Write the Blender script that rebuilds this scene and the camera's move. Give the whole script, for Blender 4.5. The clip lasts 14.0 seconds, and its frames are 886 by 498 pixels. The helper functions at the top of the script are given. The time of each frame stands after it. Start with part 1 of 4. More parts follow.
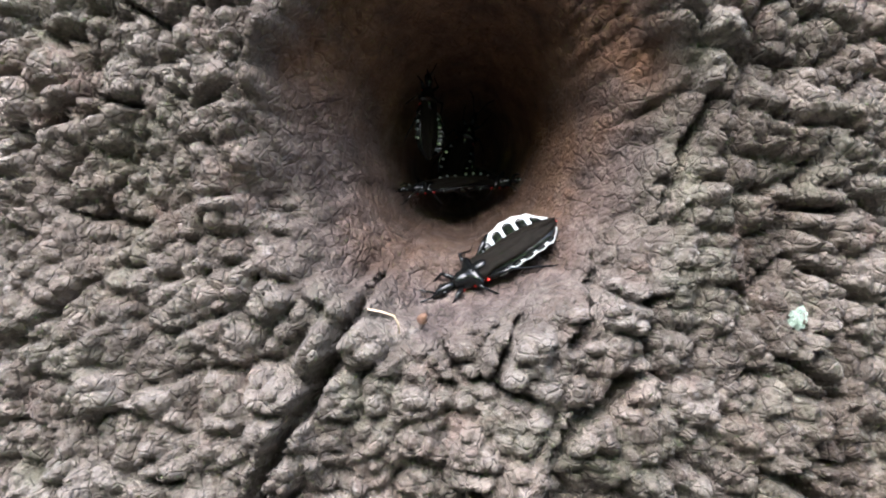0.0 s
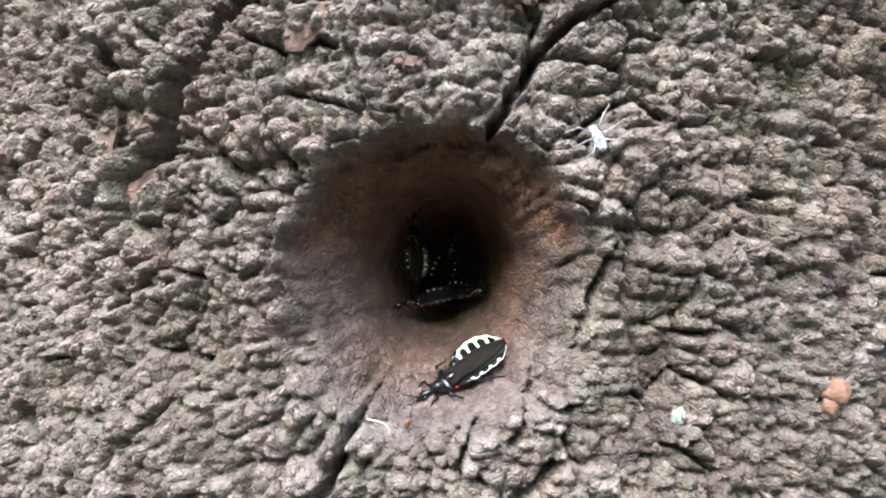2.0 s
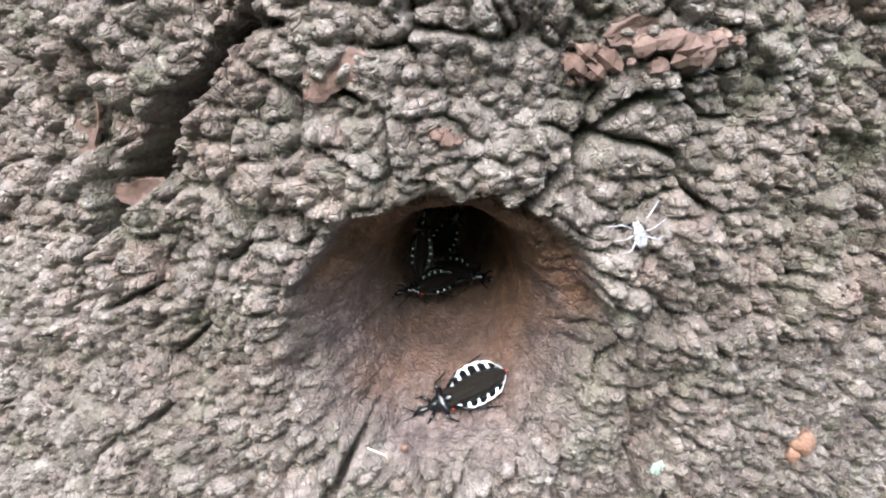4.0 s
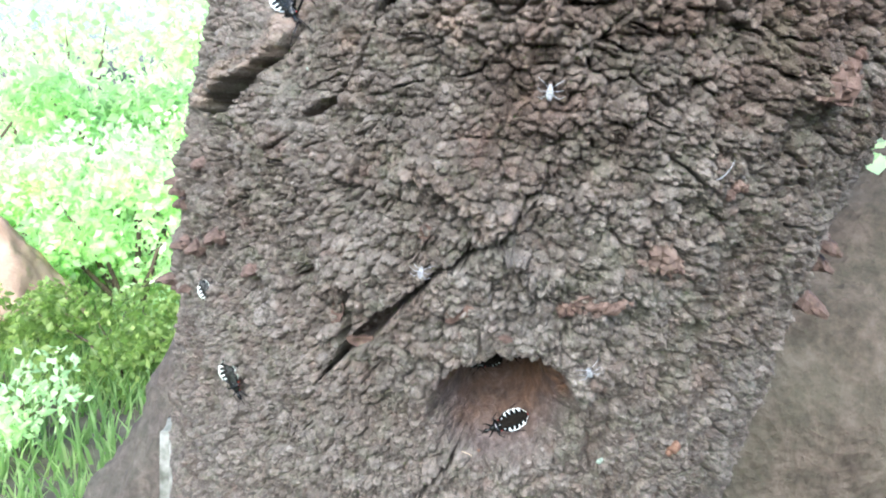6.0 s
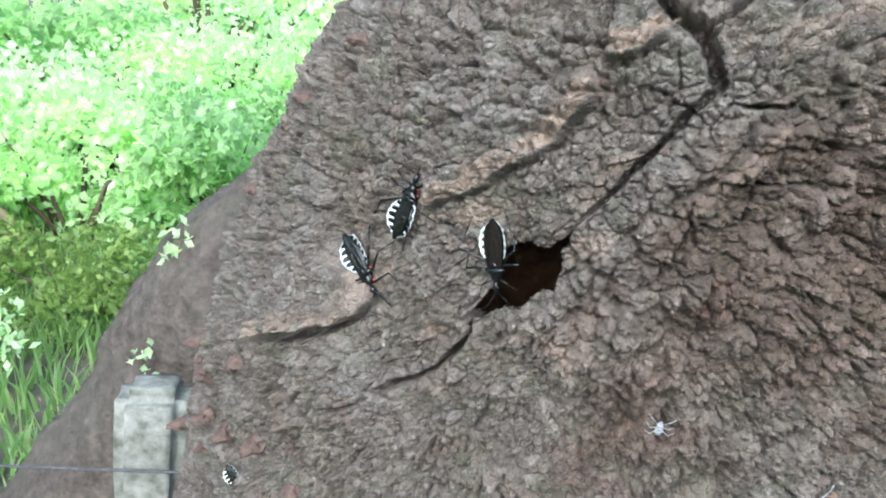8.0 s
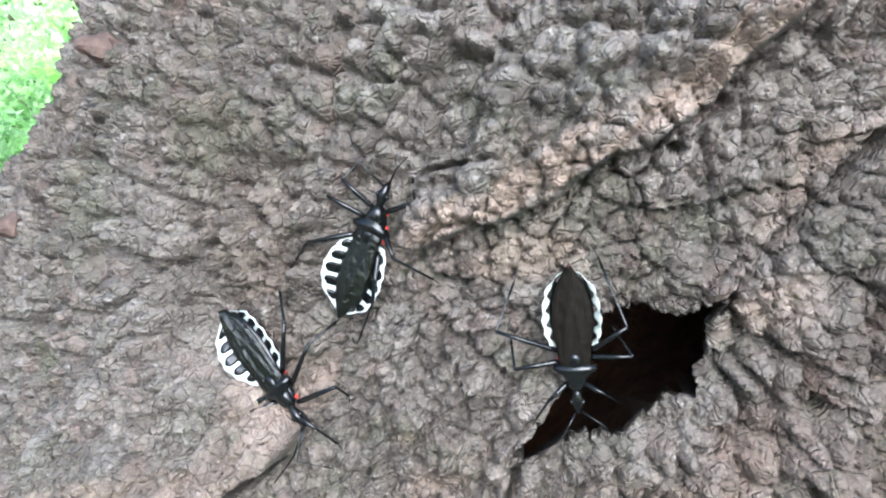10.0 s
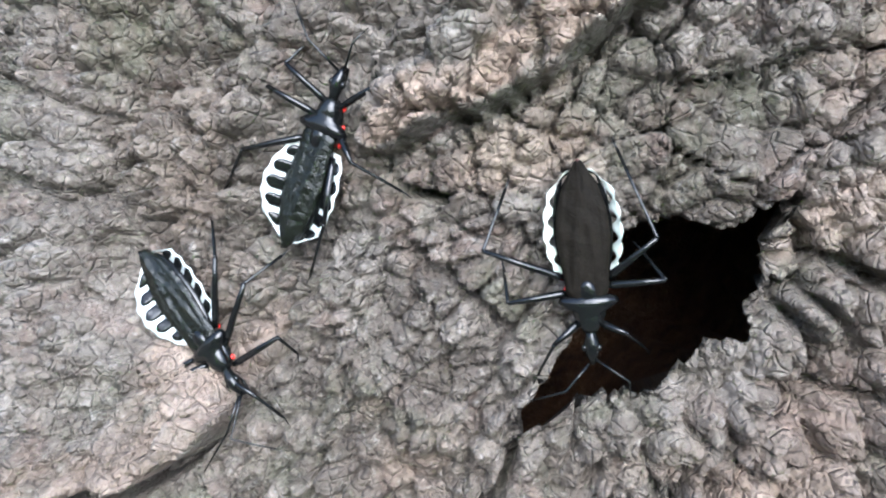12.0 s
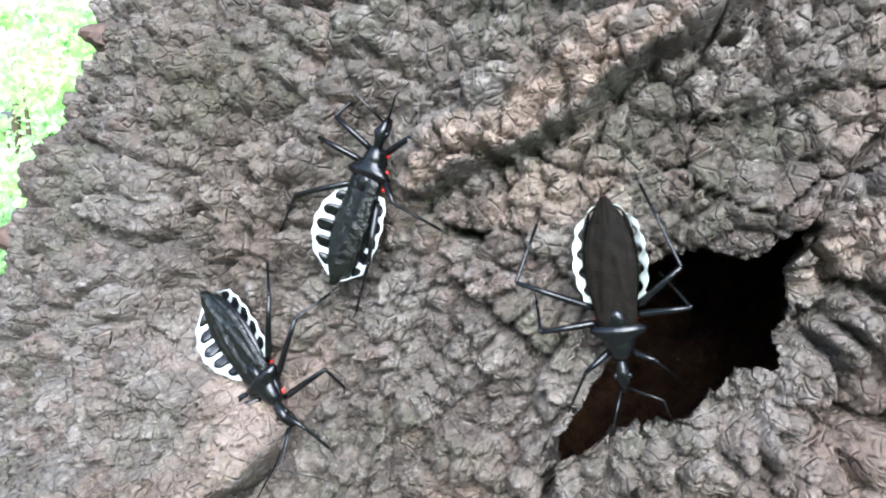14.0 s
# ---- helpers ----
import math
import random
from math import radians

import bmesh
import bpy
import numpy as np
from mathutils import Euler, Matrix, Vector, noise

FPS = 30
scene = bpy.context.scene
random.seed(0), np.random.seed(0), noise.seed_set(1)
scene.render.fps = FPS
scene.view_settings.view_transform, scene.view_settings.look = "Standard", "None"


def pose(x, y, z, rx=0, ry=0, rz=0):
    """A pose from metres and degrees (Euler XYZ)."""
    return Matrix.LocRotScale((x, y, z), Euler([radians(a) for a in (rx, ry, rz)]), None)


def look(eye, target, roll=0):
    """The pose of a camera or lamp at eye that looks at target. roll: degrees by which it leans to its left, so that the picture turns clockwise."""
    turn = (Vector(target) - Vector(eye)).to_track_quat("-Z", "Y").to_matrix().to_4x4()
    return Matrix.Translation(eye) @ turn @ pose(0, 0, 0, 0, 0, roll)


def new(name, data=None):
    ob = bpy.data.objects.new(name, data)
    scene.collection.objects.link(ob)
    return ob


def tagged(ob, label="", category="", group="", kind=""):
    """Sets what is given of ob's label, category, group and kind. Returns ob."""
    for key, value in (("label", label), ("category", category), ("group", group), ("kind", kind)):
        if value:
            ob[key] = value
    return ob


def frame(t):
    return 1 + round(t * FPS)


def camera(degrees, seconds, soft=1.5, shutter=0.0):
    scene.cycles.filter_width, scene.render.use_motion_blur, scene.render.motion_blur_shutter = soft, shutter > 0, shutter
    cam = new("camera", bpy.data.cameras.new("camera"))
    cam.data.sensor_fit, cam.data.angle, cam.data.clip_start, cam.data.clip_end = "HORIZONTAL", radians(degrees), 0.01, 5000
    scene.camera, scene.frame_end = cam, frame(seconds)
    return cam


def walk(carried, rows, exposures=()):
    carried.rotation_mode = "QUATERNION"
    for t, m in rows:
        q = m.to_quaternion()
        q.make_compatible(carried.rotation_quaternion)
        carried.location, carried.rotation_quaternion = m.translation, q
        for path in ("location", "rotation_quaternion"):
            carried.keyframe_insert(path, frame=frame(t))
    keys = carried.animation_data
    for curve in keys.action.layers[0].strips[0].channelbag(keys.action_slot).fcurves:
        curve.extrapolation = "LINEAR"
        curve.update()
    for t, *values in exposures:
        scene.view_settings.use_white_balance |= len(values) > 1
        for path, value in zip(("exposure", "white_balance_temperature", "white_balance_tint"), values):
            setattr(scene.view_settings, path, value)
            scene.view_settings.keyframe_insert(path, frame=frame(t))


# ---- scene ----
cam = camera(62.5, 14.0, soft=2.0, shutter=0.1)
PATH = [
    (0.0, pose(0.0044, 0.0003, 1.2007, 109.39, -0.48, 2.37)),
    (0.5, pose(0.0091, -0.0203, 1.2036, 108.71, -0.35, 3.33)),
    (1.0, pose(0.0201, -0.0441, 1.1971, 108.92, -0.19, 4.92)),
    (1.5, pose(0.0202, -0.0411, 1.2014, 109.8, 0.52, 5.42)),
    (2.0, pose(0.0195, -0.0445, 1.2108, 108.99, 0.56, 6.1)),
    (2.5, pose(0.0124, -0.0427, 1.2225, 105.72, 0.08, 5.69)),
    (2.7, pose(0.011, -0.0398, 1.2323, 101.68, -0.24, 5.11)),
    (4.8, pose(0.0055, -0.0736, 1.2803, 82.95, -6.11, 1.57)),
    (5.0, pose(0.0089, -0.0949, 1.2822, 81.68, -6.07, 1.69)),
    (5.5, pose(0.0062, -0.1436, 1.3142, 81.0, -4.77, 1.86)),
    (6.0, pose(-0.0141, -0.1914, 1.3667, 79.04, -4.77, 3.11)),
    (6.5, pose(-0.0243, -0.2016, 1.4162, 77.21, -6.5, 2.18)),
    (7.0, pose(-0.0308, -0.1948, 1.4625, 76.85, -7.43, 1.09)),
    (7.5, pose(-0.0455, -0.1765, 1.4773, 75.1, -8.24, 0.28)),
    (8.0, pose(-0.0717, -0.1478, 1.4713, 74.36, -8.34, 0.02)),
    (8.2, pose(-0.0803, -0.1374, 1.4687, 74.33, -8.29, -0.26)),
    (10.3, pose(-0.0984, -0.0201, 1.4428, 75.43, -7.09, -17.58)),
    (10.5, pose(-0.0921, -0.015, 1.434, 79.1, -7.6, -16.22)),
    (11.0, pose(-0.0901, -0.0138, 1.4323, 78.27, -7.43, -15.74)),
    (11.5, pose(-0.0885, -0.0148, 1.4306, 79.08, -7.3, -15.59)),
    (12.0, pose(-0.0862, -0.0156, 1.4302, 79.02, -6.98, -16.16)),
    (12.5, pose(-0.0861, -0.0163, 1.4292, 78.51, -6.67, -15.76)),
    (13.0, pose(-0.0854, -0.0177, 1.4263, 77.32, -6.82, -15.19)),
    (13.5, pose(-0.0861, -0.0193, 1.4275, 82.95, -6.67, -12.88)),
    (14.0, pose(-0.0856, -0.0221, 1.4267, 84.42, -6.05, -12.11)),
]
EXPOSURES = [  # seconds, stops, kelvin, tint
    (0.0, 2.0, 5600, 16), (1.0, 2.28, 5600, 16), (2.7, 2.32, 5600, 16), (5.0, 2.12, 5550, 14), (5.6, 1.9, 5450, 12),
    (6.5, 1.55, 5250, 8), (8.2, 1.36, 5250, 7), (10.3, 1.76, 5200, 10), (14.0, 1.8, 5200, 10),
]
walk(cam, PATH, EXPOSURES)

# ---- daylight: hazy high sun before the trunk, open sky ----
SUN_TURN, SUN_HEIGHT = radians(192), radians(33)
world = bpy.data.worlds.new("sky")
scene.world = world
world.use_nodes = True
_nt = world.node_tree
_sky = _nt.nodes.new("ShaderNodeTexSky")
_sky.sky_type, _sky.sun_disc = "NISHITA", False
_sky.sun_elevation, _sky.sun_rotation = SUN_HEIGHT, SUN_TURN
_sky.dust_density, _sky.air_density = 4.0, 1.0
_bg = _nt.nodes["Background"]
_bg.inputs["Strength"].default_value = 0.15
_nt.links.new(_sky.outputs["Color"], _bg.inputs["Color"])

_sl = bpy.data.lights.new("sun", "SUN")
_sl.energy, _sl.angle, _sl.color = 2.0, radians(52), (1.0, 0.975, 0.94)
sun = new("sun", _sl)
_away = Vector((math.sin(SUN_TURN) * math.cos(SUN_HEIGHT), math.cos(SUN_TURN) * math.cos(SUN_HEIGHT), math.sin(SUN_HEIGHT)))
sun.matrix_world = look(_away * 20, (0, 0, 0))


# ---- materials ----
class Mat:
    """A node material under construction."""

    def __init__(self, name, rough=0.8, metal=0.0, spec=0.5):
        self.m = bpy.data.materials.new(name)
        self.m.use_nodes = True
        self.t = self.m.node_tree
        self.b = self.t.nodes["Principled BSDF"]
        self.b.inputs["Roughness"].default_value = rough
        self.b.inputs["Metallic"].default_value = metal
        self.b.inputs["Specular IOR Level"].default_value = spec
        self.co = self.t.nodes.new("ShaderNodeTexCoord").outputs["Object"]

    def put(self, sock, val):
        if isinstance(val, bpy.types.NodeSocket):
            self.t.links.new(val, sock)
        elif isinstance(val, (tuple, list)) and len(val) == 3 and sock.type == "RGBA":
            sock.default_value = (*val, 1)
        else:
            sock.default_value = val

    def noise(self, scale, detail=4.0, rough=0.55, stretch=None, out="Fac", warp=0.0):
        n = self.t.nodes.new("ShaderNodeTexNoise")
        n.inputs["Scale"].default_value = scale
        n.inputs["Detail"].default_value = detail
        n.inputs["Roughness"].default_value = rough
        n.inputs["Distortion"].default_value = warp
        self.put(n.inputs["Vector"], self.stretch(stretch) if stretch else self.co)
        return n.outputs[out]

    def stretch(self, s):
        n = self.t.nodes.new("ShaderNodeMapping")
        n.inputs["Scale"].default_value = s
        self.put(n.inputs["Vector"], self.co)
        return n.outputs["Vector"]

    def cells(self, scale, feature="F1", out="Distance"):
        n = self.t.nodes.new("ShaderNodeTexVoronoi")
        n.feature = feature
        n.inputs["Scale"].default_value = scale
        self.put(n.inputs["Vector"], self.co)
        return n.outputs[out]

    def ramp(self, fac, *stops):
        n = self.t.nodes.new("ShaderNodeValToRGB")
        e = n.color_ramp.elements
        while len(e) < len(stops):
            e.new(0.5)
        for el, (p, c) in zip(e, stops):
            el.position = p
            el.color = (*c, 1) if isinstance(c, (tuple, list)) else (c, c, c, 1)
        self.put(n.inputs["Fac"], fac)
        return n.outputs["Color"]

    def mix(self, fac, a, b, kind="MIX"):
        n = self.t.nodes.new("ShaderNodeMix")
        n.data_type, n.blend_type = "RGBA", kind
        self.put(n.inputs[0], fac)
        self.put(n.inputs[6], a)
        self.put(n.inputs[7], b)
        return n.outputs[2]

    def math(self, op, a, b=0.0):
        n = self.t.nodes.new("ShaderNodeMath")
        n.operation = op
        self.put(n.inputs[0], a)
        self.put(n.inputs[1], b)
        return n.outputs[0]

    def attr(self, name):
        n = self.t.nodes.new("ShaderNodeAttribute")
        n.attribute_name = name
        return n.outputs["Fac"]

    def random(self):
        return self.t.nodes.new("ShaderNodeObjectInfo").outputs["Random"]

    def island(self):
        return self.t.nodes.new("ShaderNodeNewGeometry").outputs["Random Per Island"]

    def bump(self, height, dist, strength=1.0):
        n = self.t.nodes.new("ShaderNodeBump")
        n.inputs["Distance"].default_value = dist
        n.inputs["Strength"].default_value = strength
        self.put(n.inputs["Height"], height)
        self.put(self.b.inputs["Normal"], n.outputs["Normal"])

    def color(self, c):
        self.put(self.b.inputs["Base Color"], c)
        return self

    def rough(self, r):
        self.put(self.b.inputs["Roughness"], r)
        return self


def bark_material():
    k = Mat("bark", 0.85, spec=0.3)
    base = k.ramp(k.noise(420, 6, 0.7), (0.30, (0.070, 0.060, 0.050)), (0.48, (0.180, 0.163, 0.142)), (0.70, (0.36, 0.338, 0.305)))
    lump = k.ramp(k.attr("grain"), (0.1, (0.095, 0.082, 0.069)), (0.5, (0.20, 0.182, 0.160)), (0.9, (0.40, 0.376, 0.342)))
    c = k.mix(0.62, base, lump)
    broad = k.ramp(k.noise(26, 4, 0.6), (0.32, (0.72, 0.62, 0.53)), (0.66, (1.12, 1.11, 1.08)))
    c = k.mix(0.8, c, broad, "MULTIPLY")
    moss = k.ramp(k.noise(60, 6, 0.7, warp=0.6), (0.50, 0.0), (0.66, 0.45))
    c = k.mix(moss, c, (0.165, 0.185, 0.115))
    rosy = k.ramp(k.noise(85, 5, 0.65, warp=0.4), (0.54, 0.0), (0.70, 0.5))
    c = k.mix(rosy, c, (0.27, 0.185, 0.15))
    pale = k.ramp(k.noise(240, 4, 0.65), (0.62, 0.0), (0.72, 0.7))
    c = k.mix(pale, c, (0.52, 0.495, 0.45))
    fleck = k.ramp(k.noise(900, 5, 0.7), (0.56, 0.0), (0.68, 0.55))
    c = k.mix(fleck, c, (0.47, 0.445, 0.40))
    grime = k.ramp(k.noise(600, 5, 0.7, warp=0.5), (0.34, 0.5), (0.44, 0.0))
    c = k.mix(grime, c, (0.060, 0.048, 0.038))
    c = k.mix(1.0, c, (0.67, 0.65, 0.63), "MULTIPLY")
    # browner bark, with some of the upper right's shade multiplied in
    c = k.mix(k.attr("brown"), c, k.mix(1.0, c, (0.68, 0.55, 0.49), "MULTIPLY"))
    rust = k.ramp(k.noise(170, 5, 0.6), (0.3, (0.19, 0.135, 0.098)), (0.7, (0.40, 0.31, 0.24)))
    c = k.mix(k.attr("fresh"), c, rust)
    wood = k.ramp(k.noise(260, 6, 0.65, (1.0, 1.0, 0.45)), (0.30, (0.034, 0.026, 0.022)), (0.5, (0.090, 0.070, 0.061)), (0.72, (0.20, 0.163, 0.142)))
    c = k.mix(k.attr("bare"), c, wood)
    rot_shade = k.ramp(k.noise(150, 5, 0.6), (0.3, (0.048, 0.023, 0.012)), (0.7, (0.185, 0.098, 0.047)))
    c = k.mix(k.attr("rot_shade"), c, rot_shade)
    k.color(c)
    h = k.math("ADD", k.noise(700, 6, 0.66, warp=0.4), k.math("MULTIPLY", k.cells(1300), -0.5))
    h = k.math("ADD", h, k.math("MULTIPLY", k.ramp(k.cells(420, "DISTANCE_TO_EDGE"), (0.0, 0.0), (0.09, 1.0)), 0.35))
    k.bump(h, 0.0012, 1.0)
    return k.m


def stem_material(name, dark, mid, light, size=40):
    k = Mat(name, 0.92, spec=0.2)
    c = k.ramp(k.noise(size, 6, 0.7), (0.3, dark), (0.52, mid), (0.75, light))
    c = k.mix(k.ramp(k.noise(size * 0.14, 4, 0.6), (0.4, 0.0), (0.7, 0.45)), c, (0.10, 0.105, 0.07))
    k.color(c)
    k.bump(k.math("ADD", k.noise(size * 1.6, 6, 0.7), k.math("MULTIPLY", k.cells(size * 2.2), 0.6)), 0.012, 0.8)
    return k.m


def flake_material():
    k = Mat("flaked_bark", 0.75, spec=0.3)
    c = k.ramp(k.noise(240, 6, 0.65), (0.28, (0.036, 0.019, 0.014)), (0.5, (0.085, 0.049, 0.036)), (0.75, (0.20, 0.145, 0.11)))
    k.color(k.mix(k.math("ADD", k.math("MULTIPLY", k.random(), 0.35), 0.05), c, (0.17, 0.135, 0.105)))
    k.bump(k.noise(700, 5, 0.7), 0.0007, 0.8)
    return k.m


def plain(name, c1, c2, scale, rough, spec=0.5, bump=0.0, metal=0.0):
    k = Mat(name, rough, metal, spec)
    k.color(k.ramp(k.noise(scale, 4, 0.6), (0.3, c1), (0.7, c2)))
    if bump:
        k.bump(k.noise(scale * 2, 4, 0.6), bump, 0.7)
    return k.m


def leaf_material(name, a, b, c):
    k = Mat(name, 0.45, spec=0.4)
    col = k.ramp(k.island(), (0.0, a), (0.55, b), (1.0, c))
    k.color(col)
    t = k.t
    tr = t.nodes.new("ShaderNodeBsdfTranslucent")
    mx = t.nodes.new("ShaderNodeMixShader")
    mx.inputs[0].default_value = 0.5
    t.links.new(k.mix(1.0, col, (2.3, 2.35, 1.9), "MULTIPLY"), tr.inputs["Color"])
    t.links.new(k.b.outputs[0], mx.inputs[1])
    t.links.new(tr.outputs[0], mx.inputs[2])
    t.links.new(mx.outputs[0], t.nodes["Material Output"].inputs["Surface"])
    return k.m


BARK = bark_material()
FLAKE = flake_material()
STEM = stem_material("brown_bark", (0.034, 0.026, 0.019), (0.090, 0.070, 0.053), (0.16, 0.132, 0.105))
FARSTEM = stem_material("weathered_bark", (0.04, 0.032, 0.026), (0.085, 0.07, 0.058), (0.15, 0.125, 0.105), 22)
BLACK = plain("black_chitin", (0.003, 0.003, 0.0035), (0.006, 0.007, 0.006), 500, 0.14, 0.36, 0.00008)
SPUR = plain("dark_spur", (0.045, 0.03, 0.022), (0.14, 0.095, 0.075), 300, 0.8, 0.3, 0.0008)
WING = plain("wing_brown", (0.002, 0.0026, 0.0016), (0.006, 0.0075, 0.0045), 700, 0.17, 0.36, 0.00040)
DULL = plain("matte_wing", (0.005, 0.0043, 0.0032), (0.011, 0.0092, 0.0068), 1200, 0.55, 0.04, 0.00020)
TAIL = plain("brown_tail", (0.035, 0.014, 0.012), (0.07, 0.028, 0.022), 900, 0.5, 0.2)
WHITE = plain("ivory_margin", (0.46, 0.50, 0.48), (0.60, 0.63, 0.60), 900, 0.35, 0.5)
CREAM = plain("greenish_margin", (0.42, 0.47, 0.40), (0.58, 0.62, 0.54), 900, 0.35, 0.5)
RED = plain("red_joint", (0.55, 0.015, 0.012), (0.75, 0.04, 0.02), 800, 0.3, 0.5)
SKIN = plain("shed_skin", (0.11, 0.115, 0.12), (0.44, 0.45, 0.46), 1100, 0.3, 0.5)
STRAW = plain("straw", (0.50, 0.38, 0.24), (0.72, 0.58, 0.40), 900, 0.6)
RESIN = plain("resin", (0.09, 0.045, 0.026), (0.22, 0.13, 0.08), 700, 0.6, 0.4, 0.0010)
LICHEN = plain("lichen_speck", (0.17, 0.24, 0.18), (0.36, 0.42, 0.35), 1200, 0.9, 0.2, 0.0008)
CONCRETE = plain("mossy_concrete", (0.09, 0.095, 0.07), (0.27, 0.27, 0.235), 26, 0.9, 0.3, 0.006)
WIRE = plain("wire_steel", (0.05, 0.05, 0.05), (0.11, 0.11, 0.11), 60, 0.7, 0.3)
EARTH = plain("tan_earth", (0.26, 0.175, 0.12), (0.46, 0.33, 0.235), 5, 0.95, 0.2, 0.02)
SOIL = plain("soil", (0.085, 0.076, 0.055), (0.21, 0.18, 0.14), 6, 0.95, 0.2, 0.02)
GRASS = leaf_material("grass_blade", (0.13, 0.20, 0.07), (0.20, 0.30, 0.11), (0.33, 0.40, 0.19))
LEAF = leaf_material("shrub_leaf", (0.17, 0.26, 0.12), (0.30, 0.42, 0.21), (0.44, 0.56, 0.32))
LEAFY = leaf_material("young_leaf", (0.30, 0.41, 0.22), (0.46, 0.57, 0.35), (0.62, 0.70, 0.48))
HEDGE = leaf_material("hedge_leaf", (0.11, 0.16, 0.04), (0.17, 0.24, 0.065), (0.29, 0.35, 0.12))
TWIG = plain("twig", (0.06, 0.045, 0.03), (0.13, 0.10, 0.07), 60, 0.9, 0.2)


# ---- builders ----
def mesh_of(name, verts, faces, mat, smooth=True):
    me = bpy.data.meshes.new(name)
    me.from_pydata([tuple(v) for v in verts], [], faces)
    me.materials.append(mat)
    if smooth:
        me.polygons.foreach_set("use_smooth", [True] * len(me.polygons))
    me.update()
    return me


def part(name, data, parent=None, label="", m=None):
    ob = new(name, data)
    if parent is not None:
        ob.parent = parent
    if m is not None:
        ob.matrix_basis = m
    return tagged(ob, label) if label else ob


def grid_faces(nu, nv, wrap_u=False):
    a = np.arange(nu - (0 if wrap_u else 1))
    b = np.arange(nv - 1)
    i, j = np.meshgrid(a, b)
    i, j = i.ravel(), j.ravel()
    i2 = (i + 1) % nu
    return np.stack([j * nu + i, j * nu + i2, (j + 1) * nu + i2, (j + 1) * nu + i], 1)


def fast_mesh(name, co, quads, mat):
    me = bpy.data.meshes.new(name)
    me.vertices.add(len(co))
    me.vertices.foreach_set("co", np.ascontiguousarray(co, np.float32).ravel())
    me.loops.add(len(quads) * 4)
    me.loops.foreach_set("vertex_index", np.ascontiguousarray(quads, np.int32).ravel())
    me.polygons.add(len(quads))
    me.polygons.foreach_set("loop_start", np.arange(0, len(quads) * 4, 4, dtype=np.int32))
    me.polygons.foreach_set("use_smooth", np.ones(len(quads), bool))
    me.materials.append(mat)
    me.update(calc_edges=True)
    return me


def tube_data(pts, radii, seg=8, flat=1.0):
    """Verts and faces of a capped tube through pts; flat squeezes it."""
    pts = [Vector(p) for p in pts]
    n = len(pts)
    verts, faces = [], []
    side = None
    for i, p in enumerate(pts):
        d = (pts[min(i + 1, n - 1)] - pts[max(i - 1, 0)]).normalized()
        if side is None:
            side = d.cross(Vector((0, 0, 1)))
            if side.length < 0.1:
                side = d.cross(Vector((1, 0, 0)))
        side = (side - d * side.dot(d)).normalized()
        up = side.cross(d)
        for k in range(seg):
            a = 2 * math.pi * k / seg
            verts.append(p + side * (math.cos(a) * radii[i]) + up * (math.sin(a) * radii[i] * flat))
    for i in range(n - 1):
        for k in range(seg):
            k2 = (k + 1) % seg
            faces.append((i * seg + k, i * seg + k2, (i + 1) * seg + k2, (i + 1) * seg + k))
    faces.append(tuple(range(seg))[::-1])
    faces.append(tuple((n - 1) * seg + k for k in range(seg)))
    return verts, faces


def joined(chunks):
    verts, faces = [], []
    for v, f in chunks:
        o = len(verts)
        verts += list(v)
        faces += [tuple(i + o for i in q) for q in f]
    return verts, faces


def ball_data(center, size, rings=7, seg=10, shape=None):
    verts, faces = [], []
    c = Vector(center)
    for r in range(rings + 1):
        a = math.pi * r / rings
        for s in range(seg):
            b = 2 * math.pi * s / seg
            d = Vector((math.sin(a) * math.cos(b), math.cos(a), math.sin(a) * math.sin(b)))
            k = shape(d) if shape else 1.0
            verts.append(c + Vector((d.x * size[0], d.y * size[1], d.z * size[2])) * k)
    for r in range(rings):
        for s in range(seg):
            s2 = (s + 1) % seg
            faces.append((r * seg + s, r * seg + s2, (r + 1) * seg + s2, (r + 1) * seg + s))
    return verts, faces


# ---- noise on the bark's own coordinates ----
_rng = np.random.RandomState(7)
_TAB = _rng.rand(256, 256, 4)
_FLAT = [np.ascontiguousarray(_TAB[..., i]).ravel() for i in range(4)]


def vnoise(a, b, size, seed=0):
    x, y = a / size + seed * 17.3, b / size + seed * 9.7
    i, j = np.floor(x), np.floor(y)
    fx, fy = x - i, y - j
    fx, fy = fx * fx * (3 - 2 * fx), fy * fy * (3 - 2 * fy)
    i, j = i.astype(np.int64), j.astype(np.int64)
    r0, r1, c0, c1 = (i & 255) << 8, ((i + 1) & 255) << 8, j & 255, (j + 1) & 255
    tab = _FLAT[seed % 4]
    p, q = np.take(tab, r0 + c0), np.take(tab, r0 + c1)
    p, q = p + (np.take(tab, r1 + c0) - p) * fx, q + (np.take(tab, r1 + c1) - q) * fx
    return p + (q - p) * fy


def fbm(a, b, size, seed=0, octaves=4, gain=0.5):
    t, amp, tot = 0.0, 1.0, 0.0
    for o in range(octaves):
        t = t + amp * vnoise(a, b, size / 2**o, seed + o)
        tot += amp
        amp *= gain
    return t / tot - 0.5


